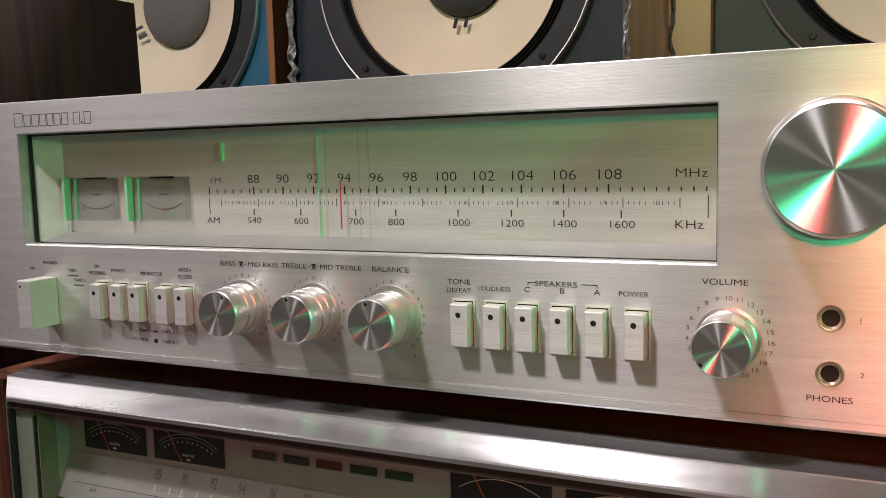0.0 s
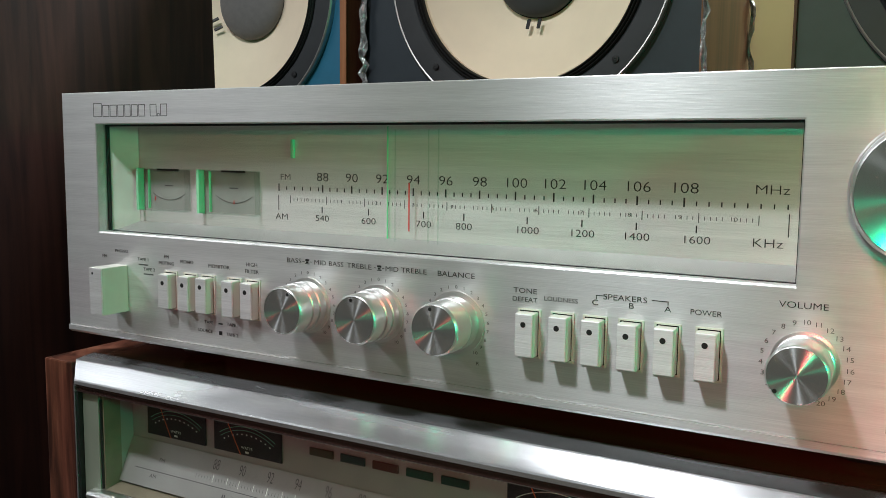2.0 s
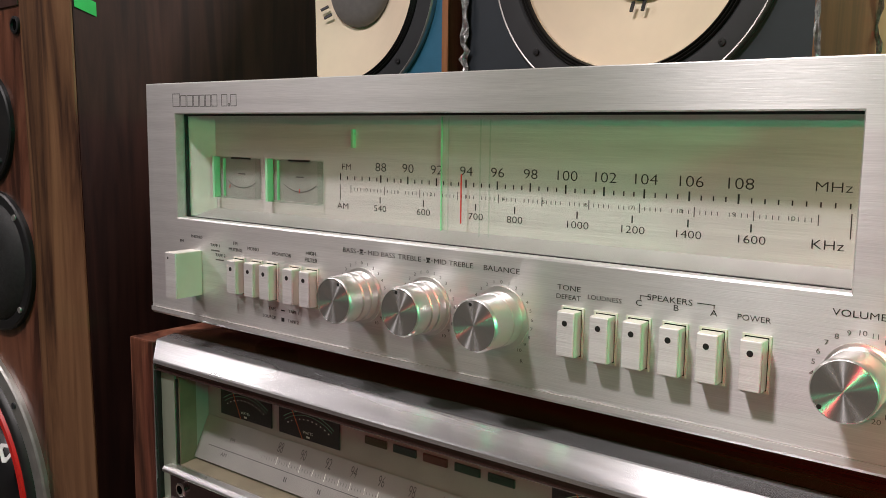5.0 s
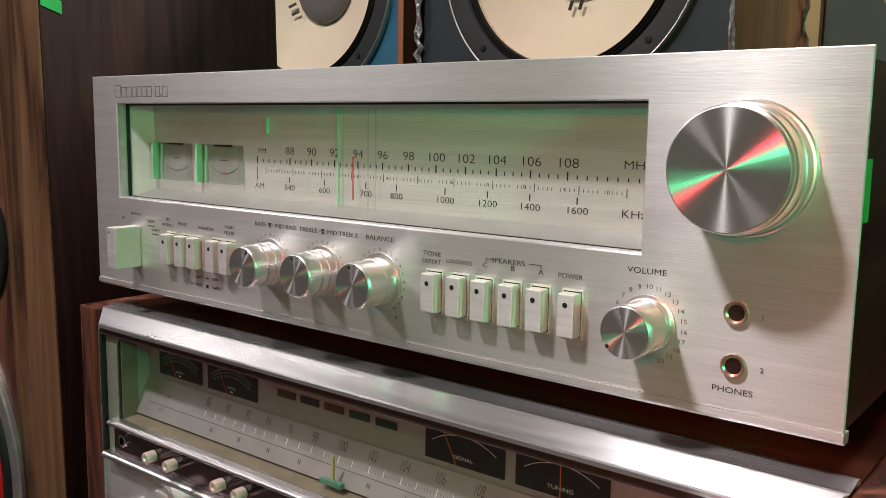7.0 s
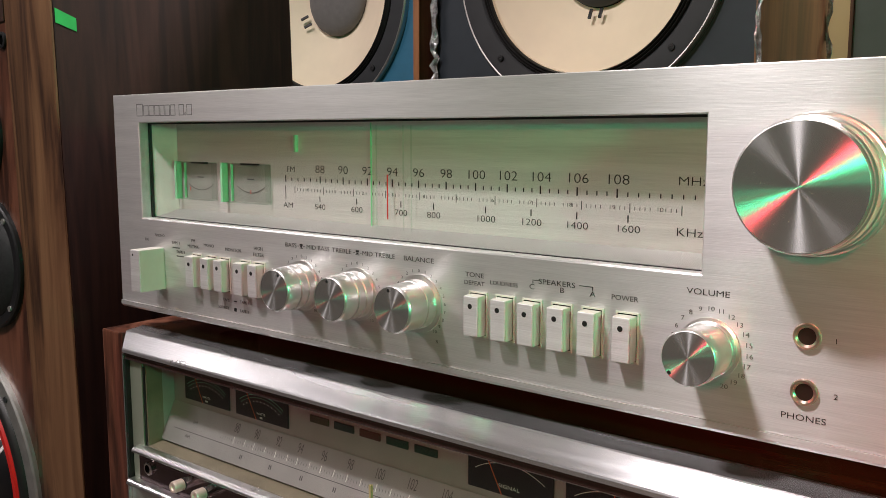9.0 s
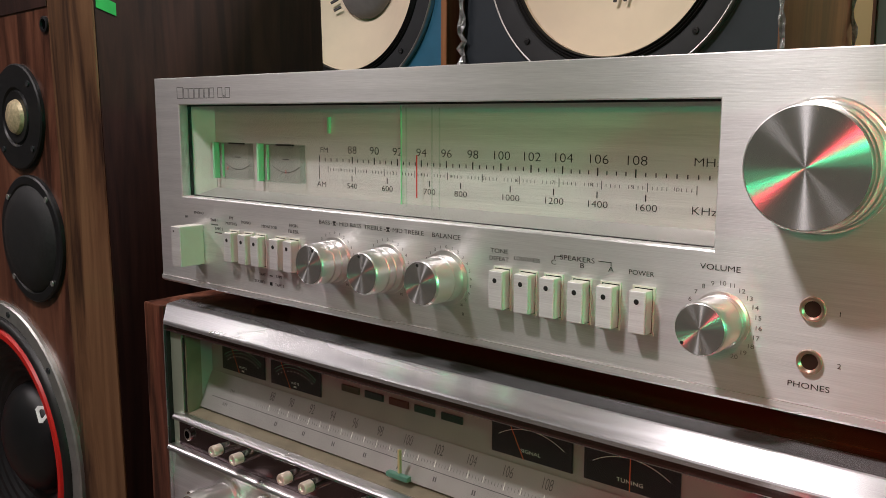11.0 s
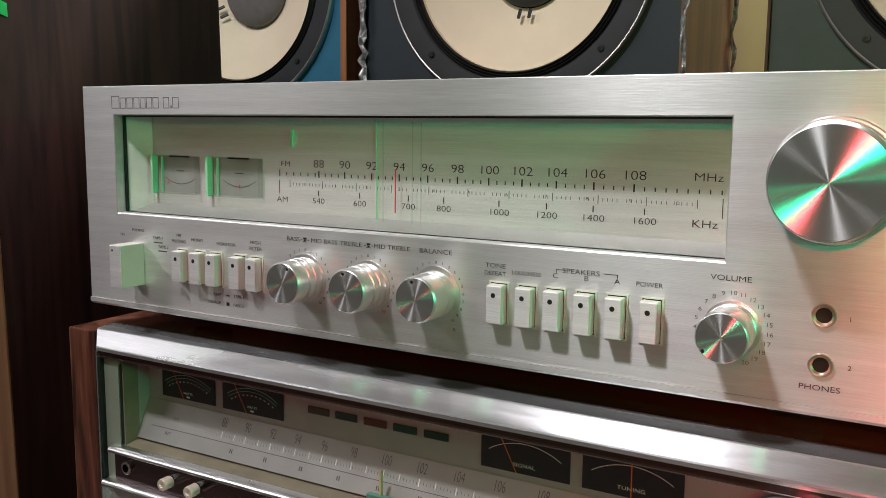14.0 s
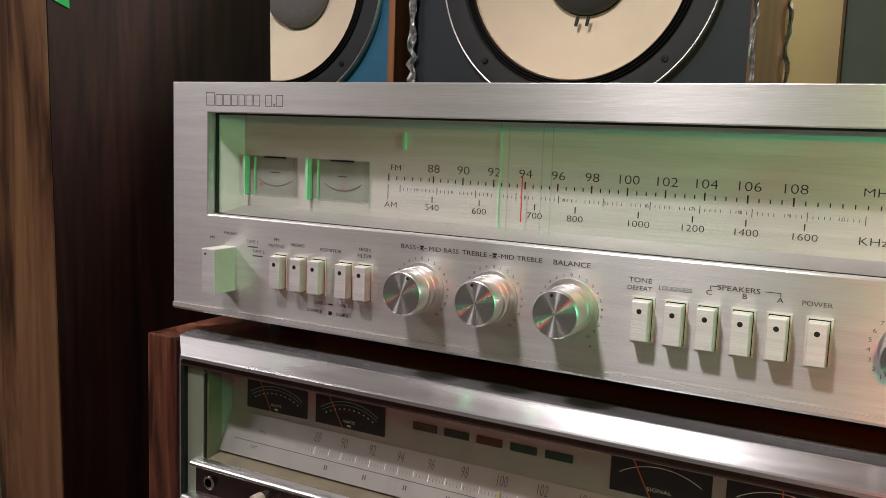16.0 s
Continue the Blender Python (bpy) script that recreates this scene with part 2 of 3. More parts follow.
def box(x0, x1, y0, y1, z0, z1, bevel=0.0, bm=None):
    bm = bm or bmesh.new()
    m = Matrix.Translation(((x0 + x1) / 2, (y0 + y1) / 2, (z0 + z1) / 2)) @ Matrix.Diagonal((x1 - x0, y1 - y0, z1 - z0, 1))
    got = bmesh.ops.create_cube(bm, size=1, matrix=m)
    if bevel:
        edges = list({e for v in got["verts"] for e in v.link_edges})
        bmesh.ops.bevel(bm, geom=edges, offset=bevel, segments=2, affect="EDGES", profile=0.6)
    return bm


def lathe(profile, seg=64, smooth=30):
    """Turn (radius, y) points round the y axis."""
    bm = bmesh.new()
    rings = []
    for r, y in profile:
        if r < 1e-6:
            rings.append([bm.verts.new((0, y, 0))])
        else:
            rings.append([bm.verts.new((r * math.cos(a), y, r * math.sin(a))) for a in (2 * math.pi * k / seg for k in range(seg))])
    for a, b in zip(rings, rings[1:]):
        for k in range(seg):
            j = (k + 1) % seg
            vs = [a[k % len(a)], a[j % len(a)], b[j % len(b)], b[k % len(b)]]
            vs = list(dict.fromkeys(vs))
            if len(vs) > 2:
                bm.faces.new(vs)
    bmesh.ops.recalc_face_normals(bm, faces=bm.faces)
    lim = math.cos(radians(smooth))
    for f in bm.faces:
        f.smooth = True
    for e in bm.edges:
        if len(e.link_faces) == 2:
            e.smooth = e.link_faces[0].normal.dot(e.link_faces[1].normal) > lim
    return bm


def loft(rings, closed=True):
    """Join rings of four points, one after the other; closed joins the last to the first."""
    bm = bmesh.new()
    vs = [[bm.verts.new(p) for p in ring] for ring in rings]
    pairs = list(zip(vs, vs[1:])) + ([(vs[-1], vs[0])] if closed else [])
    for a, b in pairs:
        for k in range(len(a)):
            j = (k + 1) % len(a)
            bm.faces.new((a[k], a[j], b[j], b[k]))
    bmesh.ops.recalc_face_normals(bm, faces=bm.faces)
    return bm


def rect(x0, x1, z0, z1, y):
    return [(x0, y, z0), (x1, y, z0), (x1, y, z1), (x0, y, z1)]


def extrude_x(points, x0, x1):
    """A bar along x with the section (y, z)."""
    bm = bmesh.new()
    a = [bm.verts.new((x0, y, z)) for y, z in points]
    b = [bm.verts.new((x1, y, z)) for y, z in points]
    n = len(points)
    for k in range(n):
        bm.faces.new((a[k], a[(k + 1) % n], b[(k + 1) % n], b[k]))
    bm.faces.new(a), bm.faces.new(list(reversed(b)))
    bmesh.ops.recalc_face_normals(bm, faces=bm.faces)
    return bm


def holed(x0, x1, z0, z1, y0, y1, cx, cz, r, seg=96):
    """A board facing -y with a round hole through it."""
    def edge(a):
        s, c = math.sin(a), math.cos(a)
        k = min(((x1 if s > 0 else x0) - cx) / s if abs(s) > 1e-9 else 1e9, ((z1 if c > 0 else z0) - cz) / c if abs(c) > 1e-9 else 1e9)
        return cx + k * s, cz + k * c
    corners = [math.atan2(x - cx, z - cz) for x in (x0, x1) for z in (z0, z1)]
    turns = sorted([2 * math.pi * k / seg - math.pi for k in range(seg)] + corners)
    out = [edge(a) for a in turns]
    inn = [(cx + r * math.sin(a), cz + r * math.cos(a)) for a in turns]
    return loft([[(x, y, z) for x, z in ring] for y, ring in ((y0, inn), (y0, out), (y1, out), (y1, inn))])


def outline(x0, x1, z0, z1, y, w, depth=0.0001):
    return loft([rect(x0, x1, z0, z1, y - depth), rect(x0 + w, x1 - w, z0 + w, z1 - w, y - depth), rect(x0 + w, x1 - w, z0 + w, z1 - w, y + 0.0002), rect(x0, x1, z0, z1, y + 0.0002)])


FLAT = Matrix.Rotation(radians(90), 4, "X")


def word(body, x, y, z, height, parent, material=INK, wide=1.2, lean=0.0, align="CENTER", name="printed_word"):
    """Printed letters standing in a plane that faces -y; height is the capitals' height."""
    c = bpy.data.curves.new("font", "FONT")
    c.offset = -height * (0.010 if height < 0.003 else 0.018)
    c.body, c.align_x, c.align_y, c.size, c.extrude, c.resolution_u = body, align, "CENTER", height / 0.70, 0.00004, 3
    ob = bpy.data.objects.new("font", c)
    scene.collection.objects.link(ob)
    dg = bpy.context.evaluated_depsgraph_get()
    me = bpy.data.meshes.new_from_object(ob.evaluated_get(dg))
    bpy.data.objects.remove(ob)
    me.transform(Matrix.Translation((x, y, z)) @ Matrix.Rotation(radians(-lean), 4, "X") @ FLAT @ Matrix.Diagonal((wide, 1, 1, 1)))
    me.materials.clear()
    me.materials.append(material)
    me.name = name
    out = new(name, me)
    out.parent = parent
    return out


def arc(cx, cz, r, a0, a1, w, y, seg=24):
    """A thin curved line in a plane that faces -y; angles from the top, clockwise."""
    bm = bmesh.new()
    last = None
    for k in range(seg + 1):
        a = radians(a0 + (a1 - a0) * k / seg)
        pair = [bm.verts.new((cx + q * math.sin(a), y, cz + q * math.cos(a))) for q in (r - w / 2, r + w / 2)]
        if last:
            bm.faces.new((last[0], last[1], pair[1], pair[0]))
        last = pair
    return bm


def line(x0, z0, x1, z1, w, y):
    d = Vector((x1 - x0, 0, z1 - z0)).normalized()
    n = Vector((-d.z, 0, d.x)) * (w / 2)
    bm = bmesh.new()
    bm.faces.new([bm.verts.new(Vector((px, y, pz)) + s * n) for px, pz, s in ((x0, z0, 1), (x0, z0, -1), (x1, z1, -1), (x1, z1, 1))])
    return bm


def ticks(rows, y, bm=None):
    """Upright marks: (x, z0, z1, width)."""
    bm = bm or bmesh.new()
    for x, z0, z1, w in rows:
        box(x - w / 2, x + w / 2, y - 0.00006, y + 0.0001, z0, z1, 0, bm)
    return bm


# ---- the room ----
def slab(name, x0, x1, y0, y1, z0, z1, mat, label, category):
    return tagged(part(name, box(x0, x1, y0, y1, z0, z1), mat), label, category, kind="structure")


slab("floor", -3.0, 3.0, -3.0, 1.2, -0.1, 0.0, FLOOR, "brown carpeted shop floor", "floor")
slab("ceiling", -3.0, 3.0, -3.0, 1.2, 2.4, 2.5, CEILING, "white painted shop ceiling", "ceiling")
slab("wall_north", -3.0, 3.0, 1.1, 1.2, 0.0, 2.4, WALL, "tan painted wall behind the loudspeakers", "wall")
slab("wall_south", -3.0, 3.0, -3.1, -3.0, 0.0, 2.4, ROOMWALL, "plain grey-beige wall", "wall")
slab("wall_west", -3.1, -3.0, -3.0, 1.1, 0.0, 2.4, ROOMWALL, "plain grey-beige wall", "wall")
slab("wall_east", 3.0, 3.1, -3.0, 1.1, 0.0, 2.4, ROOMWALL, "plain grey-beige wall", "wall")
slab("shelf_lower", -0.016, 0.572, 0.005, 0.42, 0.0, 0.80, DARKWOOD, "dark wooden plinth under the stacked receivers", "plinth")
slab("shelf_rear", -0.75, 1.0, 0.47, 1.08, 0.0, 1.08, DARKWOOD, "dark wooden plinth under the loudspeakers", "plinth")


# ---- upper receiver ----
W, TOP, BOT = 0.5412, 1.155, 1.0035
WX0, WX1, WZ0, WZ1 = 0.0315, 0.4505, 1.067, 1.135
rec = thing("stereo_receiver", "silver brushed-aluminium stereo receiver with dark wooden sleeve, stacked on another receiver", "receiver")
e = 0.0005
face = part("faceplate", loft([
    rect(e, W - e, BOT, TOP - e, 0), rect(0, W, BOT, TOP, e), rect(0, W, BOT, TOP, 0.0010),
    rect(WX0, WX1, WZ0, WZ1, 0.0075), rect(WX0, WX1, WZ0, WZ1, 0.0006), rect(WX0 - 0.0006, WX1 + 0.0006, WZ0 - 0.0009, WZ1 + 0.0006, 0)]), ALU, rec, "brushed aluminium front plate with a wide window")
part("bottom_lip", extrude_x([(-0.0008, 1.0033), (0.0075, 1.0033), (0.0075, 0.9985), (0.0012, 0.9985), (-0.0008, 1.0003)], 0, W), ALU, rec)
part("sleeve", loft([rect(0.003, 0.5390, 1.002, 1.1505, 0.0012), rect(0.003, 0.5390, 1.002, 1.1505, 0.37), rect(0.016, 0.5270, 1.014, 1.139, 0.37), rect(0.016, 0.5270, 1.014, 1.139, 0.0078)]), DARKWOOD, rec, "dark walnut sleeve")
part("rear_panel", box(0.016, 0.5270, 0.362, 0.368, 1.014, 1.139), BLACK, rec)
part("side_tape", box(0.5390, 0.5396, 0.0085, 0.0175, 1.087, 1.112), TAPE, rec, "torn green paper tape")
for fx in (0.066, 0.478):
    for fy in (0.055, 0.32):
        part("foot", lathe([(0, 0), (0.013, 0), (0.0155, 0.003), (0.016, 0.0185), (0, 0.0185)], 32), BLACK, rec).matrix_basis = pose(fx, fy, 0.9836, 90, 0, 0)

# window: gasket, pane, inner box and dial plate
part("gasket", loft([rect(WX0, WX1, WZ0, WZ1, 0.0077), rect(WX0 + 0.0012, WX1 - 0.0012, WZ0 + 0.0004, WZ1 - 0.0012, 0.0077), rect(WX0 + 0.0012, WX1 - 0.0012, WZ0 + 0.0004, WZ1 - 0.0012, 0.0098), rect(WX0 - 0.002, WX1 + 0.002, WZ0 - 0.002, WZ1 + 0.002, 0.0098)]), BLACK, rec)
glass = part("window_pane", box(WX0 + 0.0002, WX1 - 0.0002, 0.0084, 0.0094, WZ0 + 0.0002, WZ1 - 0.0002), GLASS, rec, "clear window pane")
glass.visible_shadow = False
DY = 0.0232
part("dial_surround", loft([rect(WX0 - 0.001, WX1 + 0.002, WZ0 - 0.001, WZ1 + 0.001, 0.010), rect(WX0 - 0.001, WX1 + 0.002, WZ0 - 0.001, WZ1 + 0.001, DY + 0.001)], False), WHITE_BOX, rec, "pale inner wall round the dial")
part("dial_plate", box(WX0 - 0.001, WX1 + 0.002, DY, DY + 0.0008, WZ0 - 0.001, WZ1 + 0.001), DIAL, rec, "satin silver tuning dial")

part("dial_ledge", extrude_x([(.0100, 1.0664), (DY - .0002, 1.0728), (DY - .0002, 1.0715), (.0100, 1.0652)], WX0 + .0002, WX1 + .0015), PANEL2, rec, "sloping satin ledge under the dial")
cheek = bmesh.new()
corner = [(WX0 + .0006, .0100), (.0440, DY - .0003), (.0432, DY - .0003), (WX0 - .0004, .0100)]
rings = [[cheek.verts.new((x, y, z)) for x, y in corner] for z in (WZ0 + .0006, WZ1 - .0002)]
for k in range(4):
    cheek.faces.new((rings[0][k], rings[0][(k + 1) % 4], rings[1][(k + 1) % 4], rings[1][k]))
bmesh.ops.recalc_face_normals(cheek, faces=cheek.faces)
part("dial_cheek", cheek, WHITE_BOX, rec, "pale slanted cheek beside the dial")

# the dial's printing
DP = DY - 0.0001
FMX = {88: .1925, 90: .2127, 92: .233, 94: .253, 96: .273, 98: .293, 100: .3133, 102: .334, 104: .3545, 106: .376, 108: .398}
for k, x in FMX.items():
    word(str(k), x, DP, 1.1047, 0.0050, rec, INK, 1.25, name="dial_number")
word("FM", 0.1655, DP, 1.1042, 0.0036, rec, INK, 1.3)
word("MHz", 0.436, DP, 1.105, 0.0042, rec, INK, 1.3)
KHZ = {540: .192, 600: .224, 700: .2595, 800: .284, 1000: .320, 1200: .349, 1400: .376, 1600: .404}
for k, x in KHZ.items():
    word(str(k), x, DP, 1.0812, 0.0036, rec, INK, 1.3, name="dial_number")
word("AM", 0.1625, DP, 1.081, 0.0036, rec, INK, 1.3)
word("KHz", 0.435, DP, 1.0815, 0.0040, rec, INK, 1.3)
fm = [(x, 1.0962, 1.1005, 0.0008) for x in FMX.values()] + [(0.1605, 1.0962, 1.1005, 0.0007)]
xs = sorted(FMX.values())
small = []
for a, b in zip(xs, xs[1:]):
    small += [(a + (b - a) * k / 4, 1.0968, 1.0990, 0.0006) for k in (1, 2, 3)]
small += [(0.1605 + 0.0058 * k, 1.0968, 1.0990, 0.0006) for k in range(1, 6)]
small += [(0.398 + 0.0056 * k, 1.0968, 1.0990, 0.0006) for k in range(1, 9)]
for m in fm + [(x, 1.0845, 1.0880, 0.0006) for x in KHZ.values()] + [(0.1602, 1.0848, 1.0938, 0.0004), (0.4435, 1.0848, 1.0950, 0.0004)]:
    part("dial_mark", ticks([m], DP), INK, rec)
tagged(part("fine_scale", ticks(small, DP), INK, rec), kind="stuff")
log = [(0.169 + 0.0262 * k / 1.0, 1.0893, 1.0938, 0.0004) for k in range(11)]
log += [(0.169 + 0.00262 * k, 1.0905, 1.0923, 0.0003) for k in range(101) if k % 10 and k % 10 != 5]
tagged(part("fine_scale", ticks(log, DP), INK_GREY, rec), kind="stuff")
for k in range(11):
    word(str(k), 0.1815 + 0.02387 * k, DP, 1.0915, 0.0019, rec, INK_GREY, 1.4, name="dial_number")


def dial_meter(x0, x1, tilt):
    m = part("dial_meter", loft([rect(x0, x1, 1.0805, 1.1075, DY - 0.0048), rect(x0, x1, 1.0805, 1.1075, DY - 0.0002), rect(x0 + 0.0006, x1 - 0.0006, 1.0811, 1.1069, DY - 0.0002), rect(x0 + 0.0006, x1 - 0.0006, 1.0811, 1.1069, DY - 0.0048)]), ACRYLIC, rec, "clear acrylic frame of a small signal meter")
    part("edge", box(x0 - 0.0012, x0 + 0.0008, DY - 0.0052, DY - 0.0003, 1.0805, 1.1075), EDGE, m)
    part("edge", box(x0 + 0.0062, x0 + 0.0066, DY - 0.0022, DY - 0.0003, 1.0815, 1.1065), EDGE, m)
    mid = (x0 + x1) / 2 + 0.002
    part("face", box(x0 + .0010, x1 - .0008, DY - 0.00012, DY - 0.00004, 1.0812, 1.1068), METERGREY, m, "grey meter face")
    part("scale", arc(mid, 1.1135, 0.026, 146, 214, 0.0004, DP - 0.0002), INK_GREY, m)
    part("shade", box(mid - 0.009, mid + 0.009, DY - 0.0016, DY - 0.0003, 1.1062, 1.1073), BLACK, m)
    part("legend", box(mid - 0.0035, mid + 0.0035, DY - 0.0003, DY - 0.00022, 1.0963, 1.0970), INK_GREY, m)
    part("needle", line(mid + tilt, 1.0893, mid + tilt * 1.05, 1.0868, 0.0006, DP - 0.0003), RED_INK, m)


dial_meter(0.0475, 0.0895, -0.012)
dial_meter(0.1005, 0.1465, 0.0)
part("indicator_lens", box(0.1712, 0.1730, DY - 0.0025, DY - 0.0002, 1.1155, 1.1262, 0.0002), EDGE, rec, "small pale indicator lens")
pointer = part("dial_pointer", box(0.2370, 0.23735, DY - 0.0016, DY - 0.0006, 1.0685, 1.1335), EDGE, rec, "clear plastic tuning pointer with a red line")
part("red_line", box(0.2527, 0.2532, DY - 0.0046, DY - 0.0040, 1.0775, 1.1035), RED_INK, pointer)
for px in (0.2432, 0.2640, 0.2700):
    part("edge", box(px, px + 0.0003, DY - 0.0036, DY - 0.0026, 1.0690, 1.1320), ACRYLIC, pointer)

# emblem: a row of plain outlined shapes
gx = 0.030
for n, gw in enumerate((0.0078, 0.0060, 0.0062, 0.0056, 0.0052, 0.0056, 0.0056, 0, 0.0056, 0.0018, 0.0056)):
    if gw:
        part("emblem_bar", outline(gx, gx + gw, 1.1395, 1.1395 + (0.0086 if n == 0 else 0.0018 if n == 9 else 0.0074), 0, 0.00042), INK_GREY, rec)
        gx += gw + 0.0007
    else:
        gx += 0.0035

# printing on the faceplate
FP = -0.0001
for body, x, z, h in (
        ("FM", .036, 1.0515, .0020), ("PHONO", .052, 1.0555, .0020), ("TAPE 1", .0712, 1.0515, .0020), ("TAPE 2", .0762, 1.0455, .0020),
        ("FM", .0912, 1.0545, .0021), ("MUTING", .0912, 1.0505, .0021), ("MONO", .1082, 1.0525, .0021), ("MONITOR", .134, 1.0515, .0022),
        ("HIGH", .1592, 1.0545, .0022), ("FILTER", .1592, 1.0505, .0022), ("TAPE", .1252, 1.0175, .0019), ("TAPE 1", .1442, 1.0178, .0019),
        ("SOURCE", .1222, 1.0122, .0019), ("TAPE 2", .1435, 1.0118, .0019), ("BASS", .1900, 1.0592, .0027), ("MID BASS", .2138, 1.0592, .0026),
        ("TREBLE", .2338, 1.0592, .0027), ("MID TREBLE", .2628, 1.0592, .0026), ("BALANCE", .2922, 1.0592, .0027), ("TONE", .330, 1.0545, .0025),
        ("DEFEAT", .3298, 1.0503, .0023), ("LOUDNESS", .3482, 1.0518, .0021), ("SPEAKERS", .379, 1.0553, .0026), ("C", .365, 1.0522, .0026),
        ("B", .382, 1.0522, .0026), ("A", .3985, 1.0522, .0026), ("POWER", .4150, 1.0522, .0024), ("VOLUME", .4540, 1.0592, .0027),
        ("PHONES", .4955, 1.0122, .0026), ("1", .5065, 1.0455, .0022), ("2", .5075, 1.0232, .0022)):
    word(body, x, FP, z, h, rec, INK, 1.28 if h > .0024 else 1.15)
for x, z in ((.0712, 1.0482), (.0755, 1.0425)):
    part("tiny_legend", box(x - 0.0042, x + 0.0042, FP, 0.0001, z - 0.0004, z + 0.0004), INK_GREY, rec)
for x in (.3655, .3985):
    part("print_line", ticks([(x, 1.0540, 1.0557, .0003)], FP), INK, rec)
part("print_line", box(.3653, .3707, FP, .0001, 1.0555, 1.0558), INK, rec)
part("print_line", box(.3913, .3987, FP, .0001, 1.0555, 1.0558), INK, rec)
for x in (.1992, .2465):
    part("knob_symbol", box(x - .0013, x + .0013, FP, .0001, 1.0596, 1.0607), INK, rec)
    part("knob_symbol", box(x - .0008, x + .0008, FP, .0001, 1.0585, 1.0594), INK, rec)
    part("knob_symbol", box(x - .0015, x + .0015, FP, .0001, 1.0579, 1.0583), INK, rec)
    for d in (-.0033, .0018):
        part("print_line", box(x + d, x + d + .0014, FP, .0001, 1.0591, 1.0594), INK, rec)
part("switch_symbol", box(.1330, .1362, FP, .0001, 1.0172, 1.0180), INK, rec)
part("switch_symbol", box(.1332, .1358, FP, .0001, 1.0108, 1.0132), INK, rec)

KZ = 1.0352
for kx in (.1995, .2462, .2925):
    for k in range(-10, 11):
        a = radians(14.2 * k)
        word(str(abs(k)), kx + .0180 * math.sin(a), FP, KZ + .0180 * math.cos(a), .0017, rec, INK_GREY, 1.2, name="knob_number")
word("R", .2925 + .0125, FP, KZ - .0195, .0018, rec, INK_GREY)
for k in range(0, 21):
    a = radians(15.6 * (k - 10))
    word(str(k), .4555 + .0172 * math.sin(a), FP, KZ + .0172 * math.cos(a), .0021, rec, INK_GREY, 1.2, name="knob_number")


def knob(name, x, z, profile, disc, mat=TURNED, label="", dots=()):
    """A turned knob: profile gives the side, disc the radius and place of the spun end."""
    k = part(name, lathe(profile, 96), mat, rec, label, (x, 0, z))
    r, y = disc
    part("end_disc", lathe([(r, y + 0.0006), (r, y), (0, y)], 96), SPUN, k, "spun aluminium end")
    for dx, dz in dots:
        part("dot", lathe([(0.0009, y - 0.0001), (0, y - 0.0001)], 16), INK, k, at=(dx, 0, dz))
    return k


def tone_profile(r, depth):
    return [(r + .0030, 0), (r + .0030, -.0010), (r + .0012, -.0014), (r + .0012, -.0062), (r + .0004, -.0066), (r + .0004, -.0078), (r + .0010, -.0082),
            (r + .0010, -.0120), (r + .0002, -.0124), (r + .0002, -.0132), (r + .0006, -.0136), (r + .0006, -depth + .0012), (r, -depth), (r - .0004, -depth - .0003)]


knob("tone_knob", .1995, KZ, tone_profile(.0124, .0225), (.0120, -.0226), label="dual ribbed aluminium tone knob", dots=((.004, .0092),))
knob("tone_knob", .2462, KZ, tone_profile(.0124, .0225), (.0120, -.0226), label="dual ribbed aluminium tone knob", dots=((-.002, .0100),))
knob("balance_knob", .2925, KZ, [(.0160, 0), (.0160, -.001), (.0134, -.0014), (.0134, -.0080), (.0130, -.0083), (.0130, -.0215), (.0124, -.0225), (.0121, -.0228)], (.0121, -.0229), label="smooth aluminium balance knob", dots=((-.002, .0100),))
knob("volume_knob", .4555, KZ, [(.0135, 0), (.0135, -.001), (.0122, -.0014), (.0122, -.0050), (.0118, -.0053), (.0118, -.0165), (.0121, -.0168), (.0121, -.0220), (.0116, -.0230), (.0113, -.0232)], (.0113, -.0233), label="smooth aluminium volume knob", dots=((-.0078, -.0070),))
knob("tuning_knob", .4962, 1.1070, [(.0285, 0), (.0285, -.0012), (.0278, -.0020), (.0268, -.0022), (.0268, -.0100), (.0262, -.0104), (.0262, -.0190), (.0256, -.0200), (.0256, -.0228), (.0250, -.0238), (.0246, -.0240)], (.0246, -.0241), label="large spun aluminium tuning knob")


def push_button(x, w):
    b = part("push_button", box(x - w / 2, x + w / 2, -0.0062, 0.003, 1.0238, 1.0448, 0.0005), BUTTON_SIDE, rec, "cream push button with an aluminium front")
    part("cap", box(x - w / 2 + 0.0002, x + w / 2 - 0.0002, -0.0072, -0.0060, 1.0240, 1.0446, 0.0004), BUTTON, b)
    part("dot", lathe([(0.00135, -0.0073), (0, -0.0073)], 20), INK, b, at=(x - 0.0002, 0, 1.0395))
    part("bezel", loft([rect(x - w / 2 - .0013, x + w / 2 + .0013, 1.0225, 1.0462, -.0006), rect(x - w / 2 - .0004, x + w / 2 + .0004, 1.0234, 1.0454, -.0006), rect(x - w / 2 - .0004, x + w / 2 + .0004, 1.0234, 1.0454, .0002), rect(x - w / 2 - .0013, x + w / 2 + .0013, 1.0225, 1.0462, .0002)]), BUTTON_SIDE, b)
    part("slot", box(x - w / 2 - .0004, x + w / 2 + .0004, -.00015, .0002, 1.0234, 1.0454), HOLE, b)


for x in (.0950, .1113, .1255, .1462, .1602):
    push_button(x, .0084)
for x in (.3325, .3493, .3653, .3822, .3988, .4168):
    push_button(x, .0092)

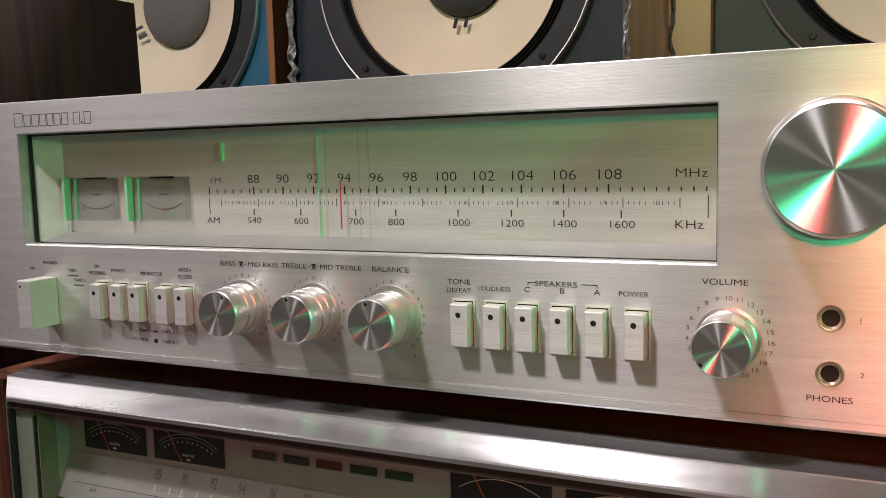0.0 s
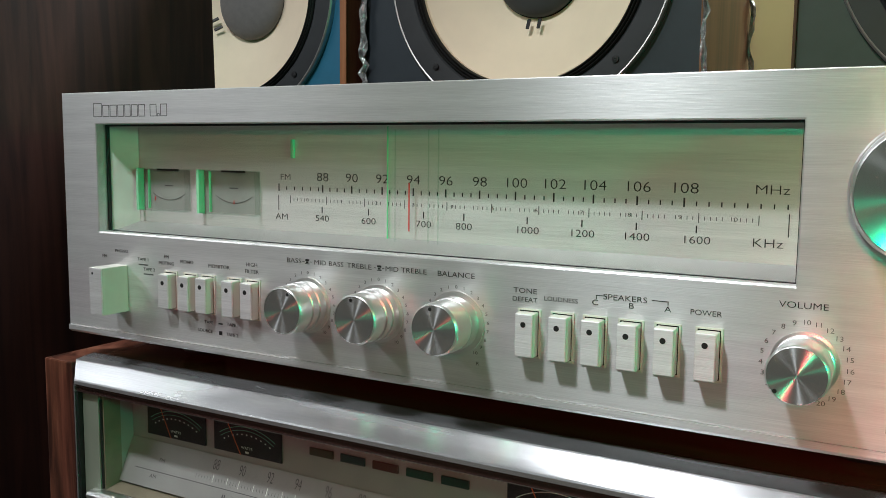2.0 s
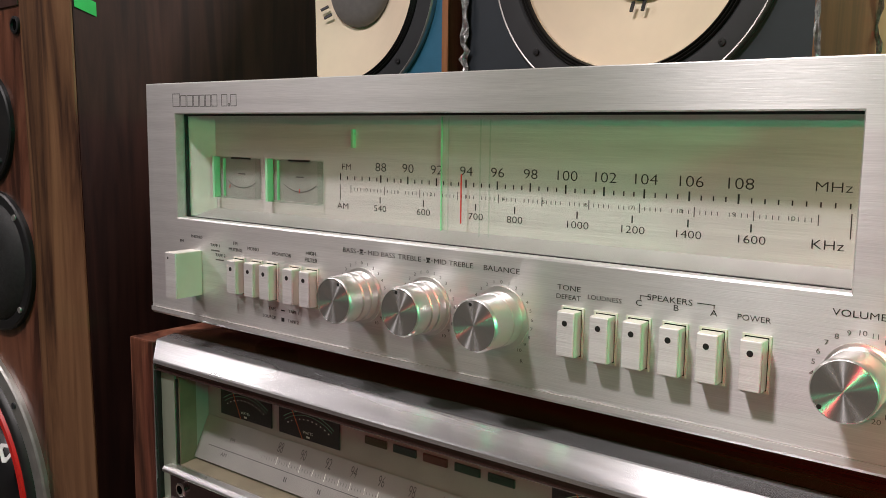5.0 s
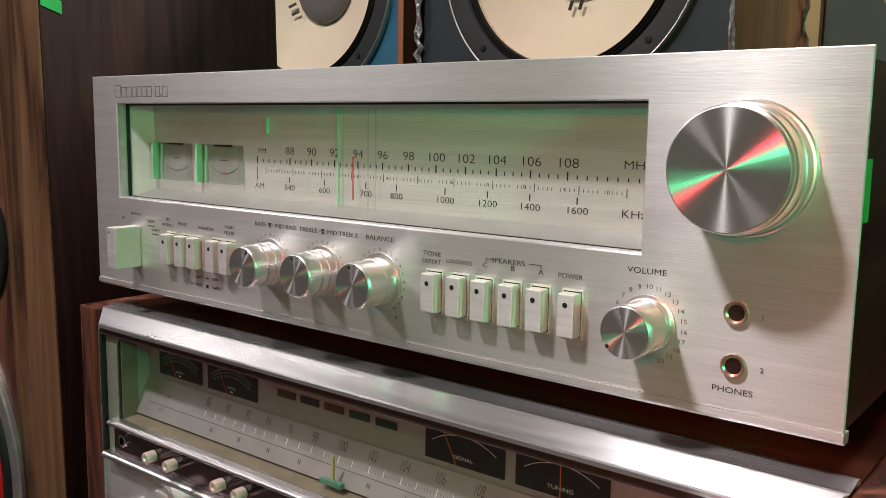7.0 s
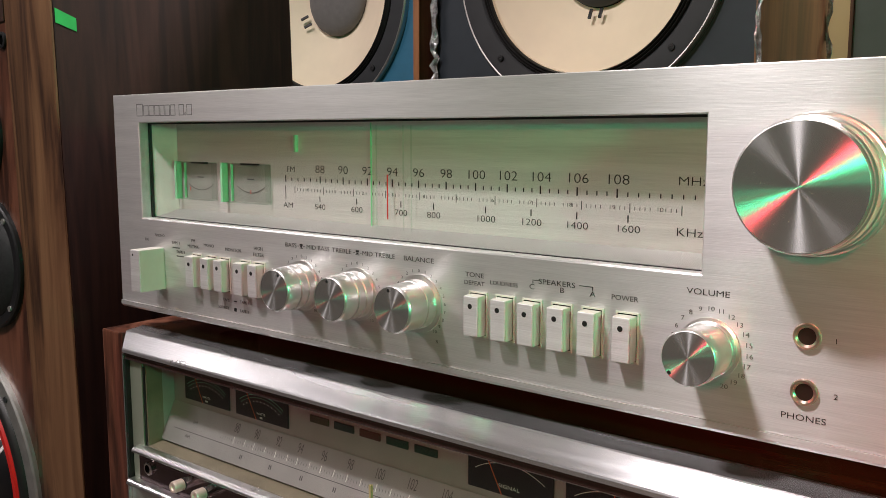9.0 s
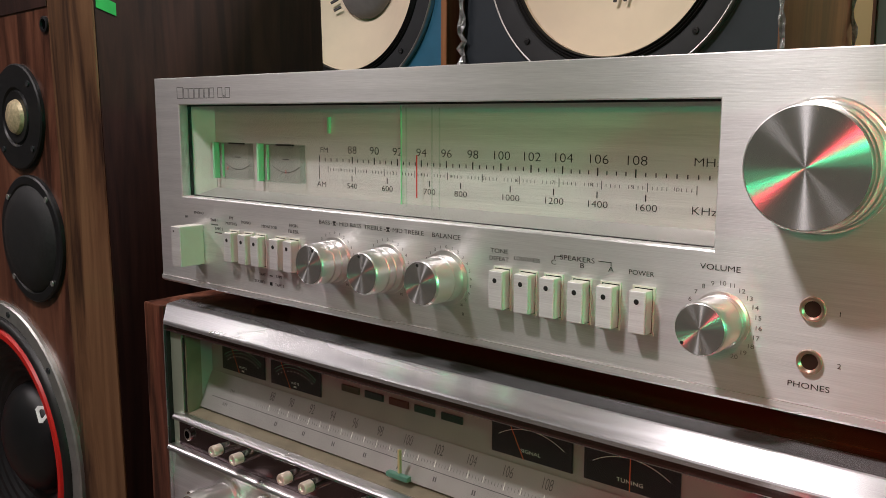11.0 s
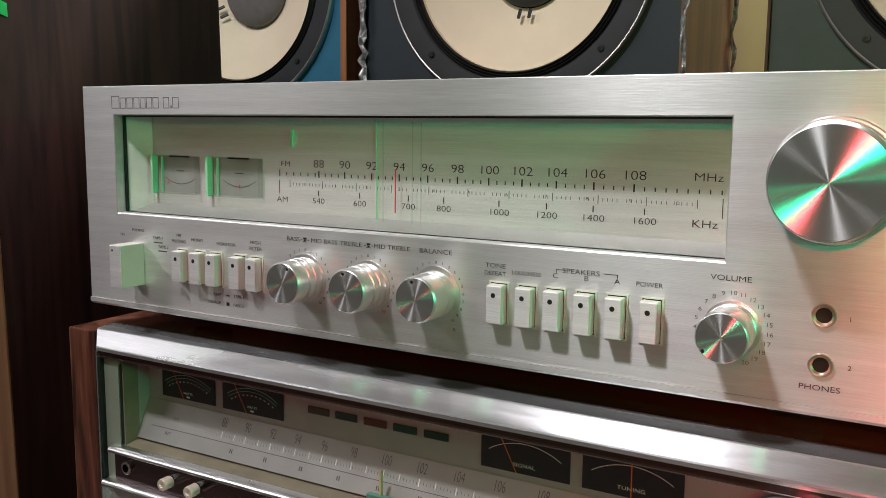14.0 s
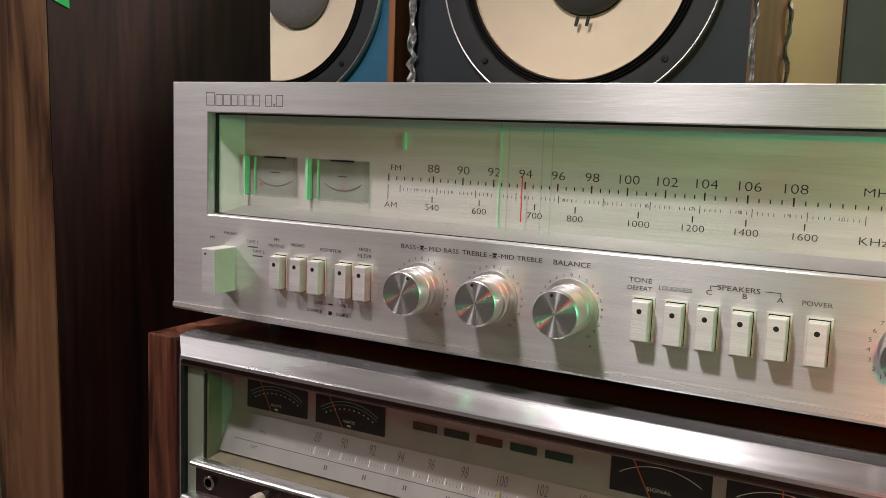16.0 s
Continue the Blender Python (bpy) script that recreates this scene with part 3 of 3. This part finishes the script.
# selector lever at the left
sel = part("selector_lever", box(.0455, .0570, -.0195, .0, 1.0175, 1.0470, .0006), BUTTON_SIDE, rec, "broad selector lever with an aluminium front")
part("cap", box(.0457, .0568, -.0203, -.0193, 1.0177, 1.0468, .0004), BUTTON, sel)
part("dot", lathe([(0.0008, -0.0204), (0, -0.0204)], 16), INK, sel, at=(.0490, 0, 1.0435))

for jz in (1.0462, 1.0232):
    j = part("headphone_jack", lathe([(.0055, .0), (.0055, -.0010), (.0051, -.0015), (.0044, -.0014), (.0036, -.0006), (.0034, .0002)], 48), COPPER, rec, "round brass-ringed headphone socket", (.4955, 0, jz))
    part("hollow", lathe([(.0036, -.0003), (.0022, -.00025), (0, -.0002)], 32), SOCKET, j)

# ---- lower receiver ----
low = thing("walnut_receiver", "silver receiver in a walnut case, standing under another receiver", "receiver")
LX0, LX1 = 0.010, 0.546
part("side_panel", box(-.017, LX0, -.008, .40, .805, .980, .0012), CASEWOOD, low, "walnut side panel")
part("side_panel", box(LX1, .573, -.008, .40, .805, .980, .0012), CASEWOOD, low, "walnut side panel")
part("top_panel", box(LX0 + .0002, LX1 - .0002, .0125, .40, .966, .9802), CASETOP, low, "dark walnut top")
part("base_panel", box(LX0 + .0002, LX1 - .0002, .02, .40, .803, .812), BLACK, low)
trim = extrude_x([(-.0160, .9712), (-.0155, .9722), (-.0050, .9810), (-.0040, .9815), (.0100, .9831), (.0120, .9826), (.0120, .9680), (-.0125, .9680), (-.0160, .9690)], LX0, LX1)
for v in trim.verts:
    cut = max(0.0, min(1.0, (-.0040 - v.co.y) / .0115)) * .0125
    v.co.x += cut if v.co.x < .2 else -cut
part("top_trim", trim, ALU_TRIM, low, "scratched bevelled aluminium trim with mitred ends")
for sx, fx in ((LX0 + .0002, .0226), (LX1 - .0002, .5334)):
    bm = bmesh.new()
    section = [(sx, .016), (sx, -.0040), (sx + (fx - sx) * .9, -.0156), (fx, -.0158), (fx, .016)]
    lo, hi = ([bm.verts.new((x, y, z)) for x, y in section] for z in (.806, .9678))
    for k in range(5):
        bm.faces.new((lo[k], lo[(k + 1) % 5], hi[(k + 1) % 5], hi[k]))
    bm.faces.new(lo), bm.faces.new(hi)
    bmesh.ops.recalc_face_normals(bm, faces=bm.faces)
    part("side_trim", bm, ALU_TRIM, low)
bezel = part("bezel", extrude_x([(-.0154, .9708), (-.0105, .9708), (-.0105, .9640), (-.0142, .9640), (-.0142, .9668), (-.0150, .9672)], .0227, .5333), SMOKE, low, "dark bronze window bezel with fine bright lines")
for by, bz in ((-.0151, .9690), (-.0144, .9644)):
    part("bright_line", box(.0228, .5332, by - .0004, by + .0004, bz - .00022, bz + .00022), CHROME, bezel)
part("bezel", box(.0228, .0246, -.0150, -.0105, .8730, .9638), BLACK, low)
part("bezel", box(.5310, .5333, -.0142, -.0105, .8730, .9638), CHROME, low)
lp = part("window_pane", box(.0252, .5308, -.0128, -.0114, .9008, .9638), GLASS, low, "clear dial window")
lp.visible_shadow = False
part("mirror_plate", box(.0252, .0396, -.0118, -.0100, .8690, .9638), MIRROR, low, "polished metal plate at the window's end")
part("inner_wall", box(.0342, .0420, -.0096, .0035, .900, .966), BEIGE, low, "beige inner wall")
# Back half of the same wall, given a paler colour for the light there.
part("inner_wall", box(.0342, .0418, .0037, .0138, .900, .966), PANEL2, low)
part("inner_wall", box(.5205, .5333, -.0100, .0195, .900, .966), BEIGE, low)
part("edge", box(.0398, .0410, -.0110, -.0098, .9010, .9600), BLACK, low)
part("meter_panel", box(.0354, .5203, .0140, .0160, .9290, .9676), PANEL2, low, "silver grey meter panel")
part("inner_floor", extrude_x([(-.0100, .9005), (-.0100, .8990), (.0140, .8990), (.0140, .9020), (.0010, .9020)], .0422, .5203), BEIGE, low, "beige ledge under the scale")
dial2 = part("slanted_dial", extrude_x([(.0008, .9035), (.0132, .9300), (.0150, .9292), (.0024, .9030)], .0420, .5150), PANEL2, low, "slanted silver tuning scale")
SL = math.degrees(math.atan2(.0132 - .0008, .9300 - .9035))


def on_slope(u):
    """The point a share u up the slanted dial, just before it."""
    return .0008 + .0124 * u - .00012, .9035 + .0265 * u + .00005


def slope_marks(rows):
    bm = bmesh.new()
    for x, u0, u1, w in rows:
        (ya, za), (yb, zb) = on_slope(u0), on_slope(u1)
        bm.faces.new([bm.verts.new(p) for p in ((x - w / 2, ya, za), (x + w / 2, ya, za), (x + w / 2, yb, zb), (x - w / 2, yb, zb))])
    return bm


LFM = {88: .119, 90: .140, 92: .162, 94: .183, 96: .205, 98: .228, 100: .2525, 102: .278, 104: .3035, 106: .330, 108: .357}
for k, x in LFM.items():
    y, z = on_slope(.80)
    word(str(k), x, y, z, .0066, dial2, INK_GREY, .56, SL, name="dial_number")
lx = sorted(LFM.values())
for x in lx:
    part("tuning_mark", slope_marks([(x, .44, .60, .0007)]), METERWHITE, dial2)
    part("tuning_mark", slope_marks([(x + .0115, .46, .60, .0006)]), METERWHITE, dial2)
tagged(part("fine_scale", slope_marks([(.105 + .00235 * k, .47, .54, .0003) for k in range(118)]), INK_GREY, dial2), kind="stuff")
part("print_line", slope_marks([(.245, .36, .375, .385)]), INK_GREY, dial2)
for k in range(10):
    y, z = on_slope(.22)
    part("tiny_legend", slope_marks([(.130 + .030 * k + .0016 * j, .16, .26, .0009) for j in range(2)]), INK_GREY, dial2)
word("AM", .070, on_slope(.25)[0], on_slope(.25)[1], .0024, dial2, INK_GREY, 1.2, SL)
word("FM", .074, on_slope(.62)[0], on_slope(.62)[1], .0024, dial2, INK_GREY, 1.2, SL)
p2 = part("dial_pointer", box(.2560, .2576, -.0030, -.0010, .9060, .9235), plain("amber_plastic", (.50, .42, .22), .3), low, "amber tuning pointer on a green carriage")
part("carriage", box(.2480, .2660, -.0055, -.0012, .9052, .9084, .0006), plain("pale_green_plastic", (.09, .24, .18), .3), p2)


def power_meter(x0, x1, title, tilt, green):
    m = part("power_meter", box(x0, x1, .0128, .0138, .9342, .9672, .0005), METERFACE, low, "black needle meter with a pale scale")
    mid, base, y = (x0 + x1) / 2, .9312, .01265
    part("scale", arc(mid, base - .020, .0410, -33, 33, .0004, y), METERGREEN if green else METERWHITE, m)
    if green:
        part("scale", arc(mid, base - .020, .0388, -33, 33, .0003, y), METERGREEN, m)
        for a in range(-30, 31, 6):
            s, c = math.sin(radians(a)), math.cos(radians(a))
            part("graduation", line(mid + .0358 * s, base - .020 + .0358 * c, mid + .0366 * s, base - .020 + .0366 * c, .0011, y), METERWHITE, m)
    part("needle", line(mid + tilt * .3, base + .003, mid + tilt, base + .0235, .0006, y - .0002), NEEDLE, m)
    if title == "WATTS":
        word("WATTS", mid, y - .0001, base + .0078, .0017, m, METERWHITE, 1.1)
        part("tiny_legend", box(mid - .0014, mid + .0014, y - .0001, y, base + .0046, base + .0058), METERWHITE, m)
    else:
        word(title, mid, y - .0001, base + .0080, .0022, m, METERWHITE, 1.3)


power_meter(.0565, .1080, "WATTS", -.014, True)
power_meter(.1150, .1690, "WATTS", -.016, True)
power_meter(.3165, .3715, "SIGNAL", -.015, False)
power_meter(.3785, .4340, "TUNING", 0.0, False)
for x, c in ((.198, (.055, .055, .030)), (.220, (.020, .045, .042)), (.242, (.085, .034, .022)), (.264, (.012, .050, .032)), (.286, (.010, .044, .030))):
    part("indicator_lens", box(x - .0084, x + .0084, .0128, .0142, .9438, .9486, .0004), plain("dim_lens", c, .3), low, "dim coloured indicator lens")

# control strip and lower panel
part("rail", extrude_x([(-.0192, .8975), (-.0189, .8986), (-.0182, .8995), (-.0172, .9002), (-.0160, .9005), (-.0105, .9005), (-.0105, .8960), (-.0150, .8955), (-.0160, .8965), (-.0185, .8966)], .0338, .5308), RAIL, low, "chrome rail below the window")
part("control_strip", box(.0338, .5308, -.0128, -.0108, .8745, .8955), STRIP, low, "glossy dark control strip")
part("rail", extrude_x([(-.0200, .8708), (-.0198, .8720), (-.0191, .8731), (-.0181, .8739), (-.0168, .8743), (-.0108, .8744), (-.0108, .8690), (-.0185, .8695)], .0262, .5308), RAIL, low, "chrome rail below the strip")
part("lower_panel", box(.0227, .5333, -.0128, -.0100, .8060, .8688), ALU, low, "silver lower panel")
jk = part("headphone_jack", lathe([(.0048, -.0128), (.0048, -.0150), (.0040, -.0155), (.0030, -.0155), (.0030, -.0130)], 32), CHROME, low, at=(.0475, 0, .8860))
part("hollow", lathe([(.0030, -.0134), (0, -.0134)], 24), HOLE, jk)
for x in (.0985, .1225, .1745, .1960, .2410, .2620, .3080, .3280, .3760, .3960):
    b = part("push_button", lathe([(.0040, -.0128), (.0040, -.0205), (.0036, -.0208)], 32), CHROME, low, "small round push button with a pinkish tip", (x, 0, .8895))
    part("ring", lathe([(.0036, -.0204), (.0043, -.0207), (.0043, -.0213), (.0036, -.0216)], 32), BLACK, b)
    part("tip", lathe([(.0039, -.0212), (.0041, -.0218), (.0041, -.0282), (.0036, -.0292), (.0020, -.0292), (.0016, -.0284), (0, -.0284)], 32), PINKALU, b)
for x in (.0940, .1410, .1900, .2380, .2860):
    k = part("control_knob", lathe([(.0155, -.0128), (.0155, -.0150), (.0125, -.0160), (.0125, -.0300), (.0130, -.0305), (.0130, -.0440), (.0122, -.0455)], 64), TURNED, low, "stepped aluminium control knob", (x, 0, .8480))
    part("end_disc", lathe([(.0122, -.0450), (.0120, -.0457), (0, -.0457)], 64), SPUN, k)
lv = part("toggle_lever", lathe([(0, -.0128), (.0042, -.0128), (.0042, -.0150), (.0018, -.0165), (.0024, -.0340), (.0026, -.0360), (0, -.0366)], 24), CHROME, low, "slim chrome toggle lever")
lv.matrix_basis = pose(.0470, 0, .8390, 12, 0, 0)
k = part("tuning_knob", lathe([(.0230, -.0128), (.0230, -.0150), (.0210, -.0160), (.0210, -.0380), (.0200, -.0395)], 96), TURNED, low, "large aluminium tuning knob", (.4880, 0, .9400))
part("end_disc", lathe([(.0200, -.0390), (.0198, -.0396), (0, -.0396)], 96), SPUN, k)


# ---- loudspeakers behind ----
def woofer(cx, cz, y, cab, cap_mat, cap_r, marks):
    w = part("woofer", lathe([(.1730, .004), (.1730, -.006), (.1715, -.0080), (.1660, -.0080), (.1470, -.0060), (.1440, -.0030)], 128), FRAME, cab, "round woofer with a cream paper cone", (cx, y, cz))
    part("rim", lathe([(.1738, .0), (.1738, -.0072), (.1722, -.0088), (.1708, -.0083)], 128), GREYRING, w, "thin worn metal edge")
    prof = [(.1442, -.0035)]
    for k in range(3):
        r = .1442 - .0034 * k
        prof += [(r - .0008, -.0065), (r - .0017, -.0070), (r - .0026, -.0060), (r - .0034, -.0025)]
    part("surround", lathe(prof, 128, 60), RUBBER, w, "black pleated surround")
    cone = [(.1342, -.0025), (.1335, -.0030)] + [(.133 - .0130 * k, .0010 + .0068 * k + (.0007 if k % 2 else 0)) for k in range(7)]
    part("cone", lathe(cone, 128, 40), CREAM, w, "cream paper cone")
    part("dust_cap", lathe([(cap_r, .040)] + [(cap_r * math.cos(a), .036 - .017 * math.sin(a)) for a in (radians(q) for q in range(0, 90, 10))] + [(0, .019)], 96, 40), cap_mat, w, "felt dust cap")
    for a0 in marks:
        q = radians(a0)
        s, c = math.sin(q), math.cos(q)
        for d in (-.0068, .0068):
            e = part("lead_eyelet", box(-.0020, .0020, -.0012, .0012, -.0065, .0065, .0007), BLACK, w, "black glued lead wire")
            e.matrix_basis = Matrix.Translation(((cap_r + .009) * s + d * c, .0262, (cap_r + .009) * c - d * s)) @ Matrix.Rotation(q, 4, "Y") @ Matrix.Rotation(radians(27), 4, "X")
    for a in (45, 135, 225, 315):
        q = radians(a)
        part("screw", lathe([(.0040, -.0075), (.0038, -.0092), (.0012, -.0094), (0, -.0086)], 16), BLACK, w, at=(.157 * math.sin(q), 0, .157 * math.cos(q)))
    return w


def cabinet(x0, x1, wx, y, baffle_mat, side_mat, edge, label, z0=1.08, z1=1.72):
    c = thing("loudspeaker", label, "loudspeaker", group="loudspeakers on the rear plinth")
    part("carcass", loft([rect(x0, x1, z0, z1, y - .004), rect(x0, x1, z0, z1, y + .24), rect(x0 + edge, x1 - edge, z0 + edge, z1 - edge, y + .24), rect(x0 + edge, x1 - edge, z0 + edge, z1 - edge, y - .004)]), side_mat, c, "veneered cabinet shell")
    part("back", box(x0 + edge, x1 - edge, y + .225, y + .235, z0 + edge, z1 - edge), BLACK, c)
    part("baffle", holed(x0 + edge + .0002, x1 - edge - .0002, z0 + edge, z1 - edge, y, y + .018, wx, 1.331, .1450), baffle_mat, c, "painted front baffle")
    return c


BY = 0.552
c1 = cabinet(-.560, -.165, -.3580, BY, BLUE, CABWOOD, .009, "loudspeaker with petrol-blue baffle, cream cone and wooden edge")
part("front_edge", box(-.1742, -.1648, BY - .0065, BY - .0042, 1.08, 1.72), ORANGEWOOD, c1, "orange wood front edge")
woofer(-.3580, 1.329, BY, c1, GREYCAP, .056, (240,))
c2 = cabinet(-.141, .2805, .0785, BY, SLATE, CABWOOD, .003, "loudspeaker with slate-grey baffle, cream cone and film-wrapped edges")
woofer(.0785, 1.331, BY, c2, BLACKCAP, .054, (180,))
c3 = cabinet(.3665, .790, .5720, BY, GREENLIT, CABWOOD, .003, "loudspeaker with dark grey baffle tinted by green light and cream cone")
woofer(.5720, 1.331, BY, c3, BLACKCAP, .054, (180,))


def film(name, x, y, parent, w):
    """A crumpled strip of clear film hanging down a cabinet's edge."""
    bm = bmesh.new()
    rows = []
    for k in range(65):
        z = 1.09 + .62 * k / 64
        off = random.uniform(-.003, .003)
        rows.append([bm.verts.new((x + (j / 3 - .5) * w * random.uniform(.7, 1.2) + off, y - random.uniform(.0, .006), z)) for j in range(4)])
    for a, b in zip(rows, rows[1:]):
        for j in range(3):
            bm.faces.new((a[j], a[j + 1], b[j + 1], b[j]))
    return part(name, bm, FILM, parent, "crumpled clear packing film")


film("film_edge", -.1365, BY - .006, c2, .011)
film("film_edge", .2825, BY - .006, c2, .006)
film("film_edge", .2830, BY + .235, c2, .006)

# ---- tower loudspeaker ----
tower = thing("tower_loudspeaker", "tall walnut tower loudspeaker with black drivers and red woofer ring", "loudspeaker")
TY = .098
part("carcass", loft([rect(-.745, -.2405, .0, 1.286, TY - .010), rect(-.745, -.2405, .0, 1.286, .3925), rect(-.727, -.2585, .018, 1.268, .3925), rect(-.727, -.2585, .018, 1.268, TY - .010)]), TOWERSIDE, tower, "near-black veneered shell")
part("back", box(-.727, -.2585, .374, .386, .018, 1.268), BLACK, tower)
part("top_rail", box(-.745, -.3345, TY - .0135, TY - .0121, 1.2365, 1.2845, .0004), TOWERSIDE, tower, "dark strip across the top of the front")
part("baffle", holed(-.745, -.3342, .001, 1.285, TY - .012, TY - .0102, -.5160, .7100, .1685), TOWERWOOD, tower, "walnut front baffle")
part("front_stile", box(-.3340, -.2408, TY - .0125, TY - .0102, .001, 1.285, .0008), EDGEWOOD, tower, "pale wooden front edge")
tape = box(-.2404, -.2399, .0895, .1110, 1.2225, 1.2365)
for v in tape.verts:
    v.co.z -= .32 * (v.co.y - .100) + (.0012 if v.co.z > 1.23 and v.co.y > .1 else 0)
part("price_tape", tape, TAPE, tower, "torn green paper tape")
FY = TY - .012
tw = part("tweeter", lathe([(.0600, .0), (.0600, -.0040), (.0585, -.0055), (.0340, -.0060), (.0320, -.0035), (.0300, -.0035), (.0290, -.0060), (.0200, -.0050)], 64), BLACK, tower, "round black tweeter", (-.4180, FY, 1.121))
part("dome", lathe([(.0205, -.0045), (.0180, -.0090), (.0110, -.0125), (0, -.0135)], 48), GOLD, tw, "pale gold mesh dome")
for a in (45, 135, 225, 315):
    part("screw", lathe([(.0034, -.0055), (.0032, -.0070), (0, -.0064)], 12), FRAME, tw, at=(.051 * math.sin(radians(a)), 0, .051 * math.cos(radians(a))))
md = part("midrange", lathe([(.0740, .0), (.0740, -.0045), (.0720, -.0060), (.0640, -.0065), (.0620, -.0050)], 64), BLACK, tower, "round black midrange driver", (-.4060, FY, .9810))
part("grille", lathe([(.0620, -.0050), (.0560, -.0105), (.0400, -.0150), (.0200, -.0170), (0, -.0175)], 64), MESHGRILLE, md, "domed dark mesh grille")
for a in (45, 135, 225, 315):
    part("screw", lathe([(.0034, -.0060), (.0032, -.0075), (0, -.0070)], 12), GREYRING, md, at=(.067 * math.sin(radians(a)), 0, .067 * math.cos(radians(a))))
wf = part("woofer", lathe([(.1870, .0), (.1870, -.0045), (.1850, -.0065), (.1690, -.0065), (.1680, -.0045)], 128), GREYRING, tower, "large woofer with satin ring and red surround", (-.5160, FY, .7100))
part("surround", lathe([(.1680, -.0050), (.1660, -.0100), (.1620, -.0125), (.1575, -.0115), (.1543, -.0080)], 128, 50), RUBBER, wf, "black foam surround")
part("red_ring", lathe([(.1545, -.0080), (.1515, -.0125), (.1440, -.0120), (.1410, -.0060)], 128, 50), REDRING, wf, "red inner ring")
part("cone", lathe([(.1412, -.0060)] + [(.1400 - .0042 * k, -.0020 + .0023 * k + (.0010 if k % 2 else 0)) for k in range(20)], 96, 20), BLACK, wf, "ribbed black cone")
part("dust_cap", lathe([(.0720 * math.cos(radians(q)), .034 - .036 * math.sin(radians(q))) for q in range(-5, 90, 8)] + [(0, -.002)], 64, 40), BLACK, wf, "glossy black dust cap")
def tri(r, y, cut=.35):
    """A triangle with cut corners, in a plane that faces -y."""
    c = [Vector((r * math.sin(radians(a)), y, r * math.cos(radians(a)))) for a in (-60, 60, 180)]
    return [tuple(c[k].lerp(c[(k + d) % 3], cut * .5)) for k in range(3) for d in (2, 1)]


mk = part("emblem", loft([tri(.0165, 0), tri(.0085, 0), tri(.0085, .001), tri(.0165, .001)]), WHITEPAINT, wf, "plain white triangular outline mark")
mk.matrix_basis = pose(.086, .0035, .056, -28, 0, 28)
for a in (12, 48, 102, 145, 200, 250, 300):
    part("screw", lathe([(.0038, -.0060), (.0036, -.0080), (0, -.0074)], 12), FRAME, wf, at=(.177 * math.sin(radians(a)), 0, .177 * math.cos(radians(a))))
hl = part("grille_socket", lathe([(.0085, .0), (.0085, -.0025), (.0060, -.0030), (.0055, .0)], 32), BLACK, tower, at=(-.3420, FY, 1.2180))
part("hollow", lathe([(.0056, -.0008), (0, -.0008)], 24), HOLE, hl)
tower.matrix_basis = Matrix.Translation((-.2425, 0, 1.219)) @ Matrix.Rotation(radians(-1.5), 4, "Y") @ Matrix.Translation((.2405, 0, -1.21))
